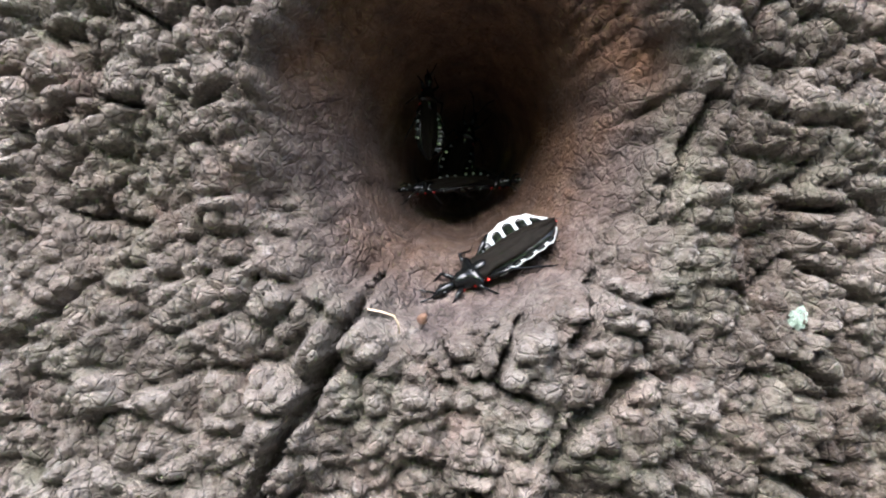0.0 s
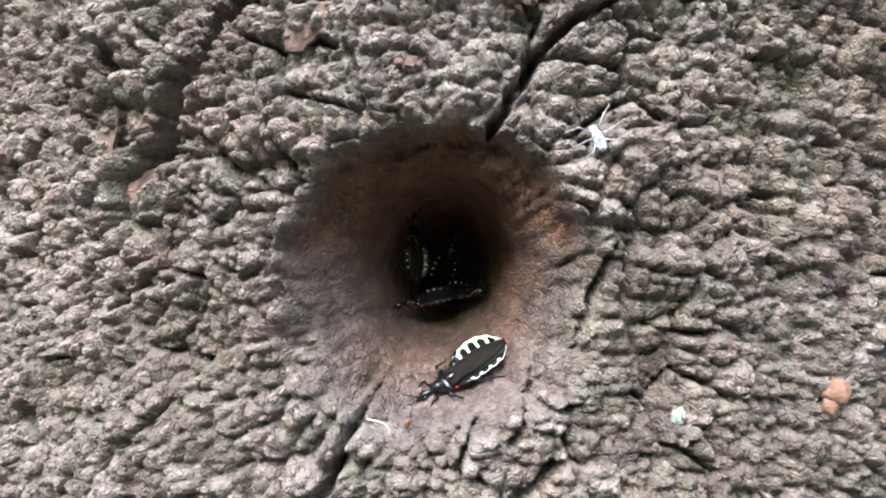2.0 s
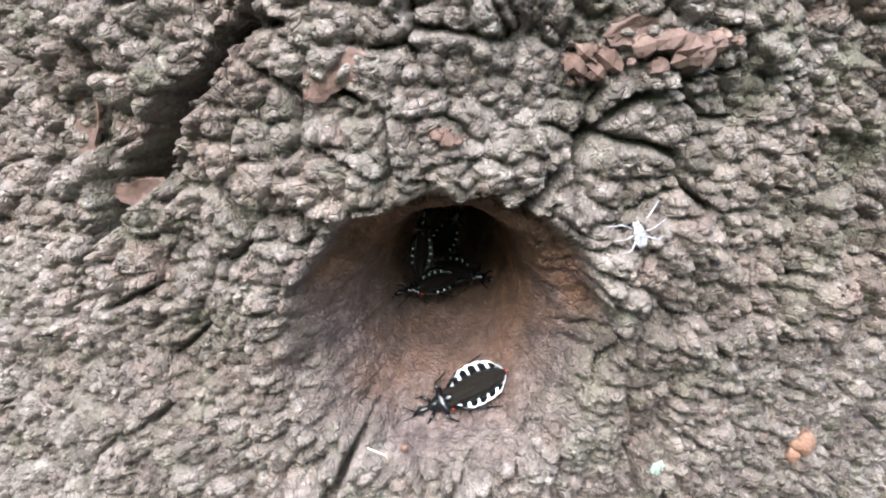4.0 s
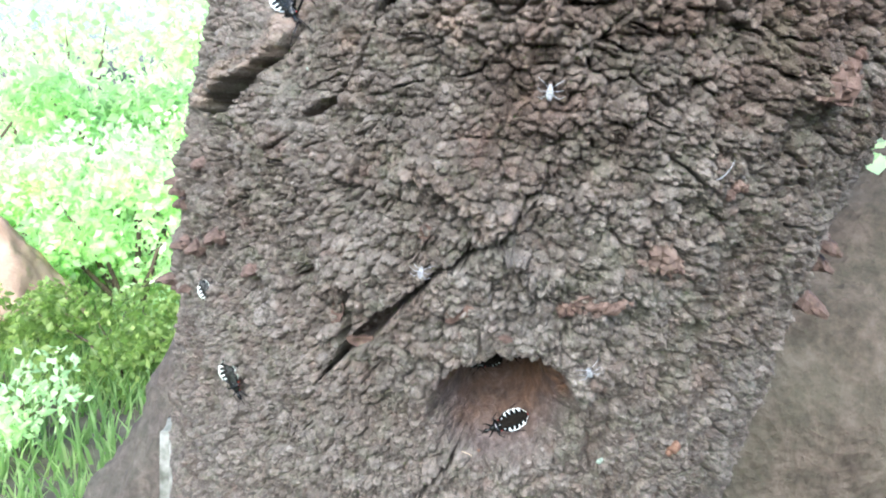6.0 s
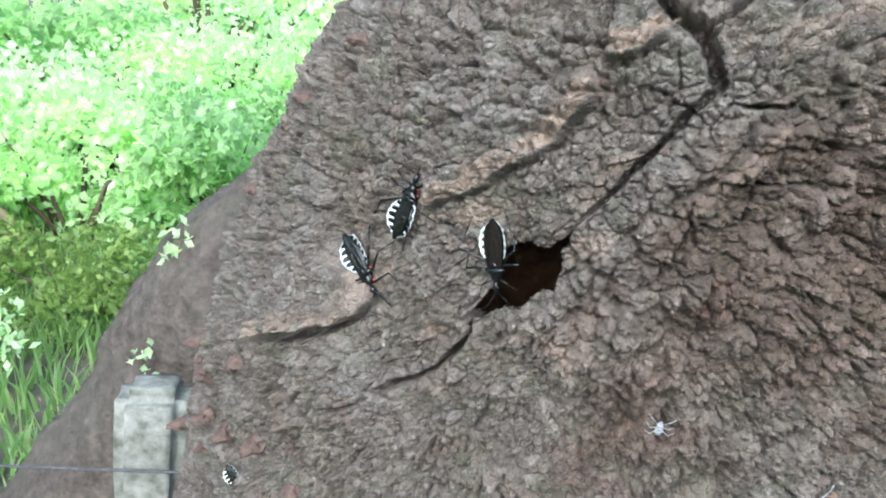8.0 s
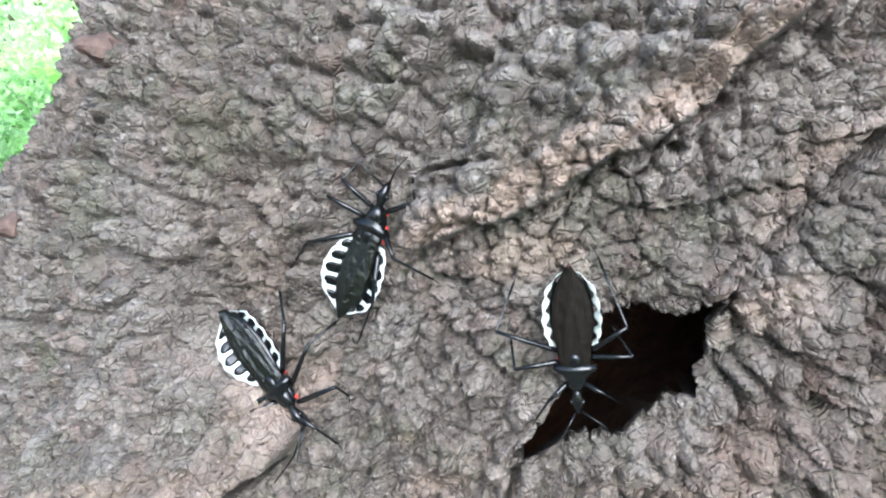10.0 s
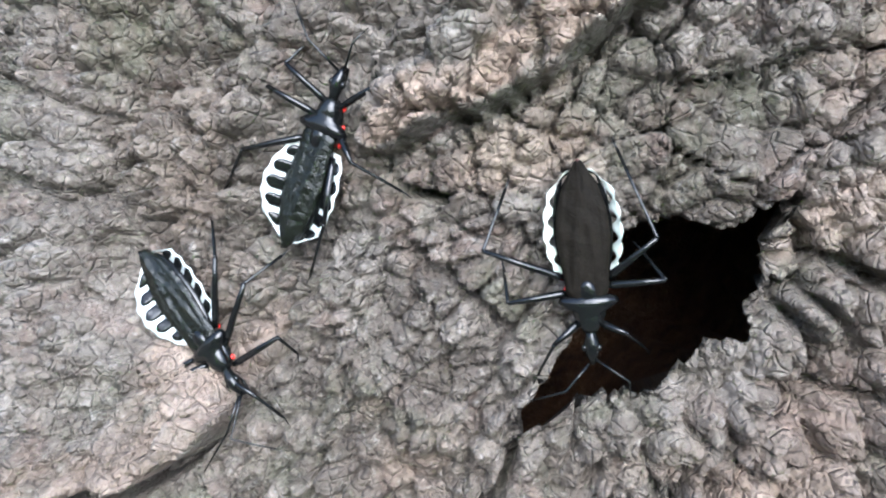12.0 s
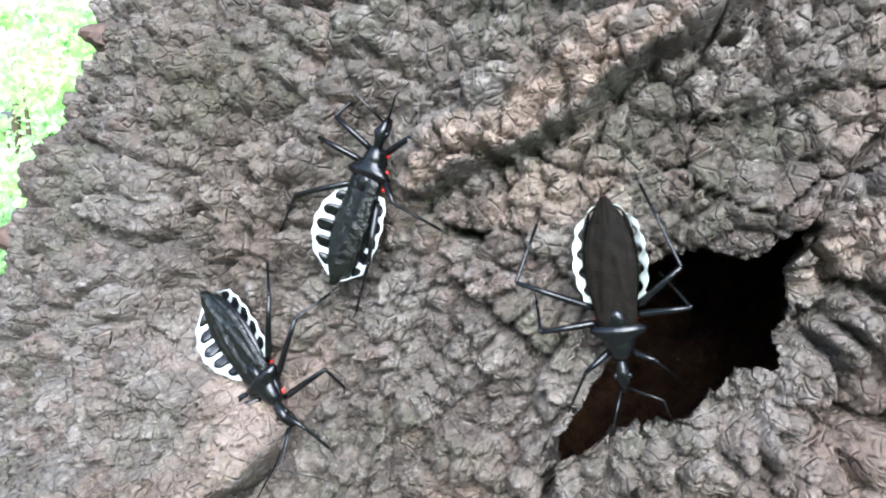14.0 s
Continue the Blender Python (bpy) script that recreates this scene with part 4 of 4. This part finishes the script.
        part("tail_tip", mesh_of("tail_tip", v, f, TAIL if thin else RED), b, "dull red tail tip")
    for q in legs:
        part("leg", leg_mesh(*q), b, "thin glossy black leg")
    ants = []
    for q in antennae:
        a = part("antenna", antenna_mesh([Vector(p) - Vector(q[0]) for p in q]), b, "fine black antenna")
        a.location = Vector(q[0]) * MM
        ants.append(a)
    return b, ants


def stand(place, ahead, up, lift=0.0):
    """Pose with y towards ahead and z towards up."""
    n = Vector(up).normalized()
    y = Vector(ahead)
    y = (y - n * y.dot(n)).normalized()
    m = Matrix((y.cross(n), y, n)).transposed().to_4x4()
    m.translation = Vector(place) + n * lift
    return m


USUAL = [
    [(-1.2, 6.7, 1.3), (-4.4, 9.0, 3.4), (-5.8, 12.4, 0.2)], [(-1.9, 4.4, 1.3), (-6.4, 4.6, 3.6), (-9.2, 2.6, 0.2)], [(-2.1, 2.4, 1.3), (-6.6, -1.0, 3.8), (-9.6, -7.0, 0.2)],
    [(1.2, 6.7, 1.3), (4.4, 9.0, 3.4), (5.8, 12.4, 0.2)], [(1.9, 4.4, 1.3), (6.4, 4.6, 3.6), (9.2, 2.6, 0.2)], [(2.1, 2.4, 1.3), (6.6, -1.0, 3.8), (9.6, -7.0, 0.2)],
]
TUCKED = [[(a[0], a[1], a[2]), (b[0] * 0.62, b[1] * 0.9, b[2] * 0.7), (c[0] * 0.6, c[1] * 0.9, 0.2)] for a, b, c in USUAL]
FEELERS = [[(-0.4, 10.6, 2.1), (-2.2, 14.6, 3.0), (-5.6, 18.0, 1.6)], [(0.4, 10.6, 2.1), (2.2, 14.6, 3.0), (5.6, 18.0, 1.6)]]

bug_a, _ = bug(
    stand((-0.0743, 0.0729, 1.4223), (0.217, -0.102, 0.971), (-0.60, -0.80, 0.05), 0.0012),
    [[(-1.0, 6.8, 1.5), (-6.2, 9.2, 3.8), (-4.5, 14.9, 0.6)], [(-1.8, 5.0, 1.5), (-7.7, 6.0, 3.8), (-7.6, 11.2, 0.6)], [(-2.2, 2.0, 1.5), (-8.2, -2.0, 3.8), (-11.1, -8.9, 0.6)],
     [(1.2, 7.0, 1.5), (5.5, 10.7, 3.8), (2.9, 13.0, 0.6)], [(2.0, 4.0, 1.5), (5.6, 1.8, 3.8), (11.3, 0.6, 0.6)], [(2.2, 1.0, 1.5), (4.8, -6.1, 3.4), (3.9, -13.3, 0.6)]],
    [[(-0.4, 10.6, 2.3), (-4.2, 12.6, 4.0), (-8.3, 16.2, 3.0)], [(0.4, 10.8, 2.3), (1.2, 13.9, 4.0), (1.9, 16.1, 3.0)]],
    "glossy black assassin bug with black-spotted white rim, head upwards", 0.95, broad=0.86)
bug_b, _ = bug(
    stand((-0.0867, 0.0824, 1.3992), (0.583, -0.505, -0.636), (-0.64, -0.77, 0.02), 0.0012),
    [[(-1.2, 7.6, 1.5), (-10.2, 9.7, 3.8), (-8.7, 11.7, 0.6)], [(-2.0, 5.0, 1.5), (-10.9, 2.4, 3.8), (-15.1, 2.2, 0.6)], [(-2.2, 2.6, 1.5), (-9.8, -2.4, 3.8), (-11.2, -8.5, 0.6)],
     [(1.0, 7.6, 1.5), (-2.1, 12.4, 3.0), (-1.7, 16.2, 0.6)], [(2.0, 5.4, 1.5), (5.4, 4.2, 3.8), (13.0, 1.4, 0.6)], [(2.2, 4.0, 1.5), (7.9, 2.5, 3.8), (15.6, -0.7, 0.6)]],
    [[(0.4, 11.0, 2.3), (3.6, 13.7, 4.0), (13.8, 15.3, 2.0)], [(-0.2, 11.0, 2.3), (3.6, 14.5, 4.0), (0.5, 18.9, 2.0)]],
    "glossy black assassin bug with black-spotted white rim, head downwards", 0.95, size=1.06, broad=0.96)
bug_c, feel_c = bug(
    stand((-0.0473, 0.0552, 1.4158), (0.222, -0.068, -0.973), (-0.463, -0.885, -0.044), 0.0014),
    [[(-1.2, 6.6, 1.5), (-3.8, 7.4, 3.2), (-5.5, 9.8, 0.6)], [(-2.0, 2.4, 1.5), (-8.1, 1.7, 3.4), (-5.9, -1.1, 0.4)], [(-2.2, 1.6, 1.5), (-7.5, -2.9, 3.8), (-4.1, -12.2, 0.8)],
     [(1.2, 6.4, 1.5), (4.0, 8.3, 3.4), (6.4, 12.8, 0.6)], [(2.0, 3.0, 1.5), (8.6, 3.3, 3.4), (9.1, 0.1, 0.6)], [(2.2, 1.4, 1.5), (10.7, -2.8, 3.8), (8.0, -9.0, 0.8)]],
    [[(-0.4, 10.6, 2.3), (-4.0, 12.4, 3.6), (-4.2, 15.0, 2.0)], [(0.4, 11.0, 2.3), (2.6, 14.1, 3.6), (6.5, 16.2, 2.6)]],
    "black assassin bug, matte brown wings, greenish-white rim, beside a slit", 1.05, DULL, CREAM, 0.98, -11.4, True, 5, 0.60, True)

bug_d, feel_d = bug(
    stand((0.0084, 0.1070, 1.2352), (-0.87, 0.0, -0.49), (-0.30, -0.90, 0.32), 0.0006),
    TUCKED, [[(-0.4, 10.6, 2.3), (-0.6, 13.0, 3.2), (1.8, 17.0, 1.5)], [(0.4, 10.6, 2.3), (2.2, 12.6, 3.0), (0.2, 16.0, 0.8)]],
    "black assassin bug with white-spotted rim on the hollow's sill", 0.80, DULL, WHITE, 1.0, -10.8, True, 5, 0.72)
IN_HOLE = [  # place, ahead, up
    ((-0.0020, 0.1240, 1.2555), (-0.85, -0.25, -0.40), (0.1, -0.75, 0.65)),
    ((0.0068, 0.1300, 1.2590), (0.85, -0.15, -0.25), (-0.2, -0.80, 0.55)),
    ((-0.0045, 0.1170, 1.2670), (-0.05, -0.1, 0.95), (0.7, -0.7, -0.1)),
    ((0.0020, 0.1360, 1.2700), (0.3, 0.1, 0.8), (0.0, -1.0, -0.3)),
]
# white rims blackened but for dots: the hollow's shade is in their colour
for pl, ah, up in IN_HOLE:
    bug(stand(pl, ah, up), TUCKED, FEELERS, "black assassin bug huddled in the dark hollow", 0.95, DULL, BLACK, 0.74, -11.2, False, 4, 0.85, False, True)
for fu, fz, ah, sz in ((None, (-0.1185, 0.1325, 1.2340), (0.008, -0.005, -0.016), 0.95), (None, (-0.1350, 0.1460, 1.2690), (0.010, -0.006, -0.013), 0.85)):
    _n = Vector((fz[0] + 0.013, fz[1] - 0.262, -0.06)).normalized() + Vector((0.1, -0.9, 0.35))
    bug(stand(fz, ah, _n, 0.0030), TUCKED, FEELERS, "small black and white assassin bug with a red tail, head downwards", 0.95, WING, CREAM, sz, -10.8, True, 5, 0.95)


# ---- shed skins, straw and specks on the bark ----
def shed_skin(u, z, turn, size):
    """An empty moulted skin: a split papery shell with crooked hair-thin legs."""
    s = tagged(new("shed_skin"), "white papery shed insect skin clinging to the bark", "insect skin", "shed skins on the bark")
    s.matrix_basis = frame_on(u, z, turn, 0, 0.0006) @ Matrix.Scale(size, 4)
    r = random.Random(int(u * 9999))
    v, f = [], []
    n, k = 9, 9
    for i in range(n):
        y = -3.0 + 6.0 * i / (n - 1)
        w = 1.25 * (1 - (y / 3.3) ** 2) ** 0.5 * (0.7 if y > 1.4 else 1.0)
        for j in range(k):
            a = math.pi * (0.08 + 0.36 * j / (k - 1) + (0.48 if j > k // 2 else 0.0))
            v.append(Vector((math.cos(a) * w, y, 0.2 + math.sin(a) * w * 0.6 + 0.5 * r.random())))
    for i in range(n - 1):
        for j in range(k - 1):
            f.append((i * k + j, i * k + j + 1, (i + 1) * k + j + 1, (i + 1) * k + j))
    sh = mesh_of("shell", [p * MM for p in v], f, SKIN)
    ob = part("shell", sh, s)
    so = ob.modifiers.new("thickness", "SOLIDIFY")
    so.thickness = 0.00015
    for sd in (-1, 1):
        for y0 in (1.6, 0.4, -0.6):
            p = [(sd * 0.8, y0, 0.6), (sd * (2.4 + r.random()), y0 + 2.5 * (y0 - 0.3) * 0.7, 1.5), (sd * (3.6 + 2.4 * r.random()), y0 * 2.9 + r.uniform(-1, 1), 0.2)]
            vv, ff = mm(tube_data(p, [0.17, 0.14, 0.09], 5))
            part("leg", mesh_of("leg", vv, ff, SKIN), s)
    return s


shed_skin(0.0437, 1.2742, 30, 0.85)
shed_skin(0.0023, 1.3750, 4, 0.85)
shed_skin(-0.0232, 1.3110, -6, 0.8)


def speck(name, label, cat, u, z, size, mat, seed):
    r = np.random.RandomState(seed)
    if mat is LICHEN:
        v, f = ball_data((0, 0, 0.1 * size), (size, size * 0.8, size * 0.4), 9, 12, lambda d: 0.6 + 0.7 * r.rand())
    else:
        v, f = ball_data((0, 0, 0.2 * size), (size, size * 0.85, size * 0.8), 10, 14, lambda d: 0.85 + 0.12 * r.rand() + 0.12 * math.sin(4 * d.x + 3 * d.z + seed))
    ob = new(name, mesh_of(name, v, f, mat, mat is not LICHEN))
    ob.matrix_basis = frame_on(u, z, 20 * seed)
    return tagged(ob, label, cat)


speck("resin_lump", "lump of orange-brown dried resin on the bark", "resin", 0.0925, 1.2320, 0.0034, RESIN, 1)
speck("resin_lump", "small orange-brown crust of resin on the bark", "resin", 0.0905, 1.2290, 0.0022, RESIN, 2)
speck("resin_bead", "tiny orange resin bead on the sill of the hollow", "resin", 0.0115, 1.2240, 0.0009, RESIN, 3)
speck("lichen", "pale green tuft of lichen on the bark", "lichen", 0.0600, 1.2262, 0.0016, LICHEN, 4)
speck("lichen", "tiny pale green lichen speck on the bark", "lichen", -0.0905, 1.3765, 0.0007, LICHEN, 5)


def straw(name, label, u, z, turn, pts, rad, mat):
    v, f = mm(tube_data(pts, rad, 6))
    ob = new(name, mesh_of(name, v, f, mat))
    ob.matrix_basis = frame_on(u, z, turn, 0, 0.0006)
    return tagged(ob, label, "plant debris")


straw("dry_stalk", "bent pale straw stalk lying on the sill of the hollow", 0.0075, 1.2245, 0,
      [(-3.0, 1.0, 1.2), (-1.0, 0.7, 1.6), (0.6, 0.2, 1.6), (1.2, -0.8, 1.3), (1.3, -2.2, 0.9)], [0.12, 0.14, 0.14, 0.14, 0.10], STRAW)
straw("dry_fibre", "curved whitish plant fibre caught on the bark", 0.0660, 1.3555, 30,
      [(-4, -1, 1.0), (-2, -0.6, 1.8), (0, 0.3, 2.0), (2, 1.6, 1.8), (4, 3.4, 1.0)], [0.12, 0.2, 0.22, 0.18, 0.08], SKIN)


# ---- ground, post, plants behind ----
GROUND = -0.35


def ground_mesh():
    ax = axis_samples([(-1200, 200), (-200, 40), (-40, 4), (-10, 0.25), (10, 4), (40, 40), (200, 200), (1200, 1)])
    x, y = np.meshgrid(ax, ax)
    far = np.hypot(x, y)
    z = GROUND + 0.10 * fbm(x, y, 1.3, 5) * step(0.4, 2.0, far) + 0.5 * fbm(x, y, 9.0, 9) * step(5, 12, far)
    return fast_mesh("ground", np.stack([x, y, z], -1).reshape(-1, 3), grid_faces(len(ax), len(ax)), SOIL)


tagged(new("ground", ground_mesh()), "bare brown soil under grass and shrubs", "ground", kind="structure")


def blades(name, spots, count, high, mat, label, seed, lean=0.5):
    """Grass as many bent blades."""
    r = np.random.RandomState(seed)
    v, f = [], []
    for cx, cy, rx, ry in spots:
        n = int(count * rx * ry)
        for _ in range(n):
            x, y = cx + (r.rand() * 2 - 1) * rx, cy + (r.rand() * 2 - 1) * ry
            h = high * (0.5 + r.rand())
            a = r.rand() * 6.28
            w = 0.006 + 0.006 * r.rand()
            dx, dy = math.cos(a), math.sin(a)
            lx, ly = lean * h * (r.rand() - 0.5), lean * h * (r.rand() - 0.5)
            o = len(v)
            z0 = GROUND - 0.03
            v += [(x - dx * w, y - dy * w, z0), (x + dx * w, y + dy * w, z0), (x + dx * w * 0.7 + lx, y + dy * w * 0.7 + ly, z0 + h * 0.6), (x - dx * w * 0.7 + lx, y - dy * w * 0.7 + ly, z0 + h * 0.6), (x + lx * 2.4, y + ly * 2.4, z0 + h)]
            f += [(o, o + 1, o + 2, o + 3), (o + 3, o + 2, o + 4)]
    return tagged(new(name, mesh_of(name, v, f, mat, False)), label, "grass", kind="stuff")


blades("grass", [(-2.2, 3.2, 1.5, 1.1), (-3.4, 5.0, 2.2, 1.6), (1.8, 4.5, 1.5, 1.5)], 2300, 0.17, GRASS, "bright green grass and low weeds", 11)


def shrub(x, y, wide, high, mat, label, seed, per=120, size=0.075, lift=0.1, clumps=16):
    """A shrub: forked stems and a loose crown of leaf clumps with gaps."""
    r = np.random.RandomState(seed)
    s = tagged(new("shrub"), label, "shrub", "shrubs behind the tree")
    s.location = (x, y, GROUND)
    blobs, stems = [], []
    for i in range(clumps):
        a = r.rand() * 6.28
        q = r.rand() ** 0.6
        c = (math.cos(a) * wide * q, math.sin(a) * wide * 0.7 * q, high * (lift + (1 - lift) * r.rand()) * (1 - 0.25 * q))
        k = wide * (0.20 + 0.22 * r.rand())
        blobs.append((c, (k, k, k * 0.75)))
        if i % 2 == 0:
            b = (c[0] * 0.15, c[1] * 0.15, 0.0)
            mid = (c[0] * 0.5 + 0.05 * r.randn(), c[1] * 0.5, c[2] * 0.6)
            stems.append(tube_data([b, mid, c], [0.022 * high, 0.013 * high, 0.004], 6))
    v, f = joined(stems)
    part("stem", mesh_of("stem", v, f, TWIG), s)
    v, f = leaves_data(r, blobs, per, size)
    part("crown", mesh_of("crown", v, f, mat, False), s)
    return s


SHRUBS = [  # x, y, half width, height, leaf
    (-2.6, 5.2, 1.0, 1.3, LEAFY), (-1.5, 4.9, 0.8, 1.4, LEAF), (-3.9, 5.6, 1.1, 1.5, LEAFY), (-2.0, 6.6, 1.2, 1.9, LEAFY),
    (-3.6, 7.4, 1.4, 2.0, LEAF), (-5.2, 6.8, 1.4, 1.9, LEAFY), (-0.6, 6.0, 1.0, 1.6, LEAF), (-5.4, 9.2, 1.8, 2.5, LEAFY),
    (-1.2, 8.6, 1.6, 2.5, LEAFY), (-3.2, 10.0, 1.9, 2.9, LEAFY), (-7.0, 12.5, 2.6, 3.4, LEAFY), (-2.0, 13.5, 2.8, 3.4, LEAF),
    (-11.0, 13.5, 3.0, 3.6, LEAFY), (2.5, 12.0, 2.6, 3.0, LEAFY), (1.4, 6.2, 1.1, 1.3, LEAFY), (3.2, 6.4, 1.3, 1.4, LEAF),
    (-4.6, 15.5, 3.2, 4.2, LEAFY), (-2.9, 9.6, 1.4, 3.8, LEAFY), (-1.7, 10.8, 1.6, 4.6, LEAF), (-3.9, 12.0, 1.8, 4.4, LEAFY), (-15.0, 15.0, 3.4, 4.0, LEAFY), (7.0, 13.0, 3.0, 3.2, LEAFY),
]
for _i, (sx, sy, sw, sh_, sm) in enumerate(SHRUBS):
    shrub(sx, sy, sw, sh_, sm, "loose sunlit green shrub with small leaves", 100 + _i, 330 if sy < 7 else (260 if sy < 11 else 200), 0.075 if sy < 7 else (0.11 if sy < 11 else 0.17))
# unseen shrubs added behind the camera so the glossy bugs reflect less sky
for _i, (sx, sy, sw, sh_) in enumerate([(-3.6, -4.4, 1.8, 2.9), (-0.8, -5.2, 2.0, 3.0), (2.4, -4.8, 1.8, 2.8)]):
    shrub(sx, sy, sw, sh_, LEAF, "tall green shrub added unseen behind the camera to darken reflections", 160 + _i, 300, 0.16, 0.12, 20)
shrub(-1.95, 3.75, 0.62, 0.52, HEDGE, "low clipped yellow-green hedge bush", 140, 170, 0.05, 0.3, 14)
shrub(-3.0, 4.0, 0.6, 0.50, HEDGE, "low clipped yellow-green hedge bush", 141, 170, 0.05, 0.3, 14)
shrub(-2.15, 2.9, 0.35, 0.42, LEAFY, "low leafy weed with thin stems", 142, 60, 0.05, 0.2, 9)


def earth_mound(x, y, wide, deep, high):
    """A rounded heap of bare earth with lumps, its foot under the soil."""
    th, q = np.meshgrid(np.linspace(0, 2 * math.pi, 72, endpoint=False), np.linspace(0, 1, 26))
    n = fbm(np.cos(th) * q * wide + 4, np.sin(th) * q * deep + 4, 0.30, 44, 5, 0.65)
    r = q * (1 + 0.25 * n)
    co = np.stack([x + wide * r * np.cos(th), y + deep * r * np.sin(th), GROUND - 0.08 + (high + 0.08) * np.cos(q * math.pi / 2) ** 0.8 + 0.42 * n * (1 - q)], -1)
    ob = new("earth_mound", fast_mesh("earth_mound", co.reshape(-1, 3), grid_faces(72, 26, True)[:, ::-1], EARTH))
    return tagged(ob, "heap of bare tan earth among the shrubs", "earth mound")


earth_mound(-3.55, 4.55, 0.95, 0.55, 0.85)


def fence_post():
    """A weathered square concrete post with worn corners, leaning a little."""
    p = tagged(new("fence_post"), "mossy weathered concrete post with a rounded top", "post")
    p.matrix_basis = pose(-0.70, 1.68, GROUND - 0.05, 0, -1.5, 8)
    bm = bmesh.new()
    bmesh.ops.create_cube(bm, size=1, matrix=Matrix.Translation((0, 0, 0.44)) @ Matrix.Diagonal((0.19, 0.16, 0.88, 1)))
    bmesh.ops.bevel(bm, geom=bm.edges[:], offset=0.036, segments=4, affect="EDGES")
    bmesh.ops.subdivide_edges(bm, edges=[e for e in bm.edges if e.calc_length() > 0.05], cuts=6, use_grid_fill=True)
    for v in bm.verts:
        v.co += Vector(noise.noise_vector(v.co * 12)) * 0.008
    me = bpy.data.meshes.new("shaft")
    bm.to_mesh(me)
    bm.free()
    me.materials.append(CONCRETE)
    me.polygons.foreach_set("use_smooth", [True] * len(me.polygons))
    part("shaft", me, p)
    return p


fence_post()
_w = [(-3.0 + 0.25 * i, 1.52 + 0.005 * i, 0.16 + 0.018 * math.sin(i * 0.7) + 0.012 * i) for i in range(14)]
tagged(new("fence_wire", mesh_of("fence_wire", *tube_data(_w, [0.004] * 14, 6), WIRE)), "sagging grey steel fence wire along the post", "wire")

far_tree = tagged(new("tree"), "leaning brown trunk of a second tree behind the post", "tree")
part("trunk", stem_mesh("trunk", [(-1.16, 2.2, -0.55), (-0.88, 2.2, -0.02), (-0.63, 2.2, 0.61), (-0.34, 2.25, 0.86), (0.5, 2.4, 1.6), (1.0, 2.6, 3.2)], [0.37, 0.32, 0.30, 0.30, 0.24, 0.13], FARSTEM, 0.035, 72, 110, 9), far_tree)
crown(far_tree, (1.0, 2.6, 3.2), 2.0, 1.5, 303)


_kn, _kf = ball_data((0, 0, 0), (0.07, 0.07, 0.10), 11, 14, lambda d: 0.75 + 0.25 * abs(math.sin(5 * d.x + 3 * d.z)) + 0.15 * math.sin(9 * d.y))
part("knot", mesh_of("knot", _kn, _kf, FARSTEM), far_tree, "rounded knot on the trunk", pose(-0.885, 2.14, 0.53, 0, 25, 0))


def sprig(x, y, z, seed, n=9, size=0.04, k=1.0):
    """A small shoot with a few leaves, k times as tall."""
    r = np.random.RandomState(seed)
    s = tagged(new("sprig"), "fresh green shoot growing from the bark", "plant")
    s.location = (x, y, z)
    v, f = tube_data([(0, 0.02 * k, -0.04 * k), (0, 0, 0.04 * k), (0.01 * k, -0.01 * k, 0.12 * k)], [0.003 * k, 0.0025 * k, 0.001 * k], 5)
    part("stem", mesh_of("stem", v, f, TWIG), s)
    for i in range(n):
        vv, ff = leaves_data(r, [((0, 0, (0.02 + 0.1 * i / n) * k), (0.03 * k, 0.03 * k, 0.02 * k))], 1, size)
        part("leaf", mesh_of("leaf", vv, ff, LEAFY, False), s)


sprig(-0.83, 1.86, 0.38, 1, 16, 0.032)
sprig(-0.79, 2.02, 0.68, 2, 26, 0.045, 1.3)
sprig(0.330, 0.45, 1.350, 3, 4, 0.03, 0.25)


def motions():
    """Bug C's antennae feel about; bug D's stir a little; the rest of the bugs keep still."""
    a, b = feel_c
    p, q = a.location.copy(), b.location.copy()
    walk(a, [(t, pose(*p, 0, 0, w)) for t, w in ((0, 0), (5, 4), (8.2, -4), (10.5, 0), (11, 2), (11.5, -4), (12, -6), (12.5, 3), (13, 0), (13.5, 6), (14, 8))])
    walk(b, [(t, pose(*q, 0, 0, w)) for t, w in ((0, 0), (5, -4), (8.2, 5), (10.5, 2), (11, 0), (11.5, 6), (12, -10), (12.5, 8), (13, 12), (13.5, 14), (14, 18))])
    c, d = feel_d
    p, q = c.location.copy(), d.location.copy()
    walk(c, [(t, pose(*p, 0, 0, w)) for t, w in ((0, 0), (0.5, 5), (1.5, -6), (2.7, 4), (5, 0), (14, 0))])
    walk(d, [(t, pose(*q, 0, 0, w)) for t, w in ((0, 0), (0.5, -4), (1.5, 6), (2.7, -5), (5, 0), (14, 0))])


motions()
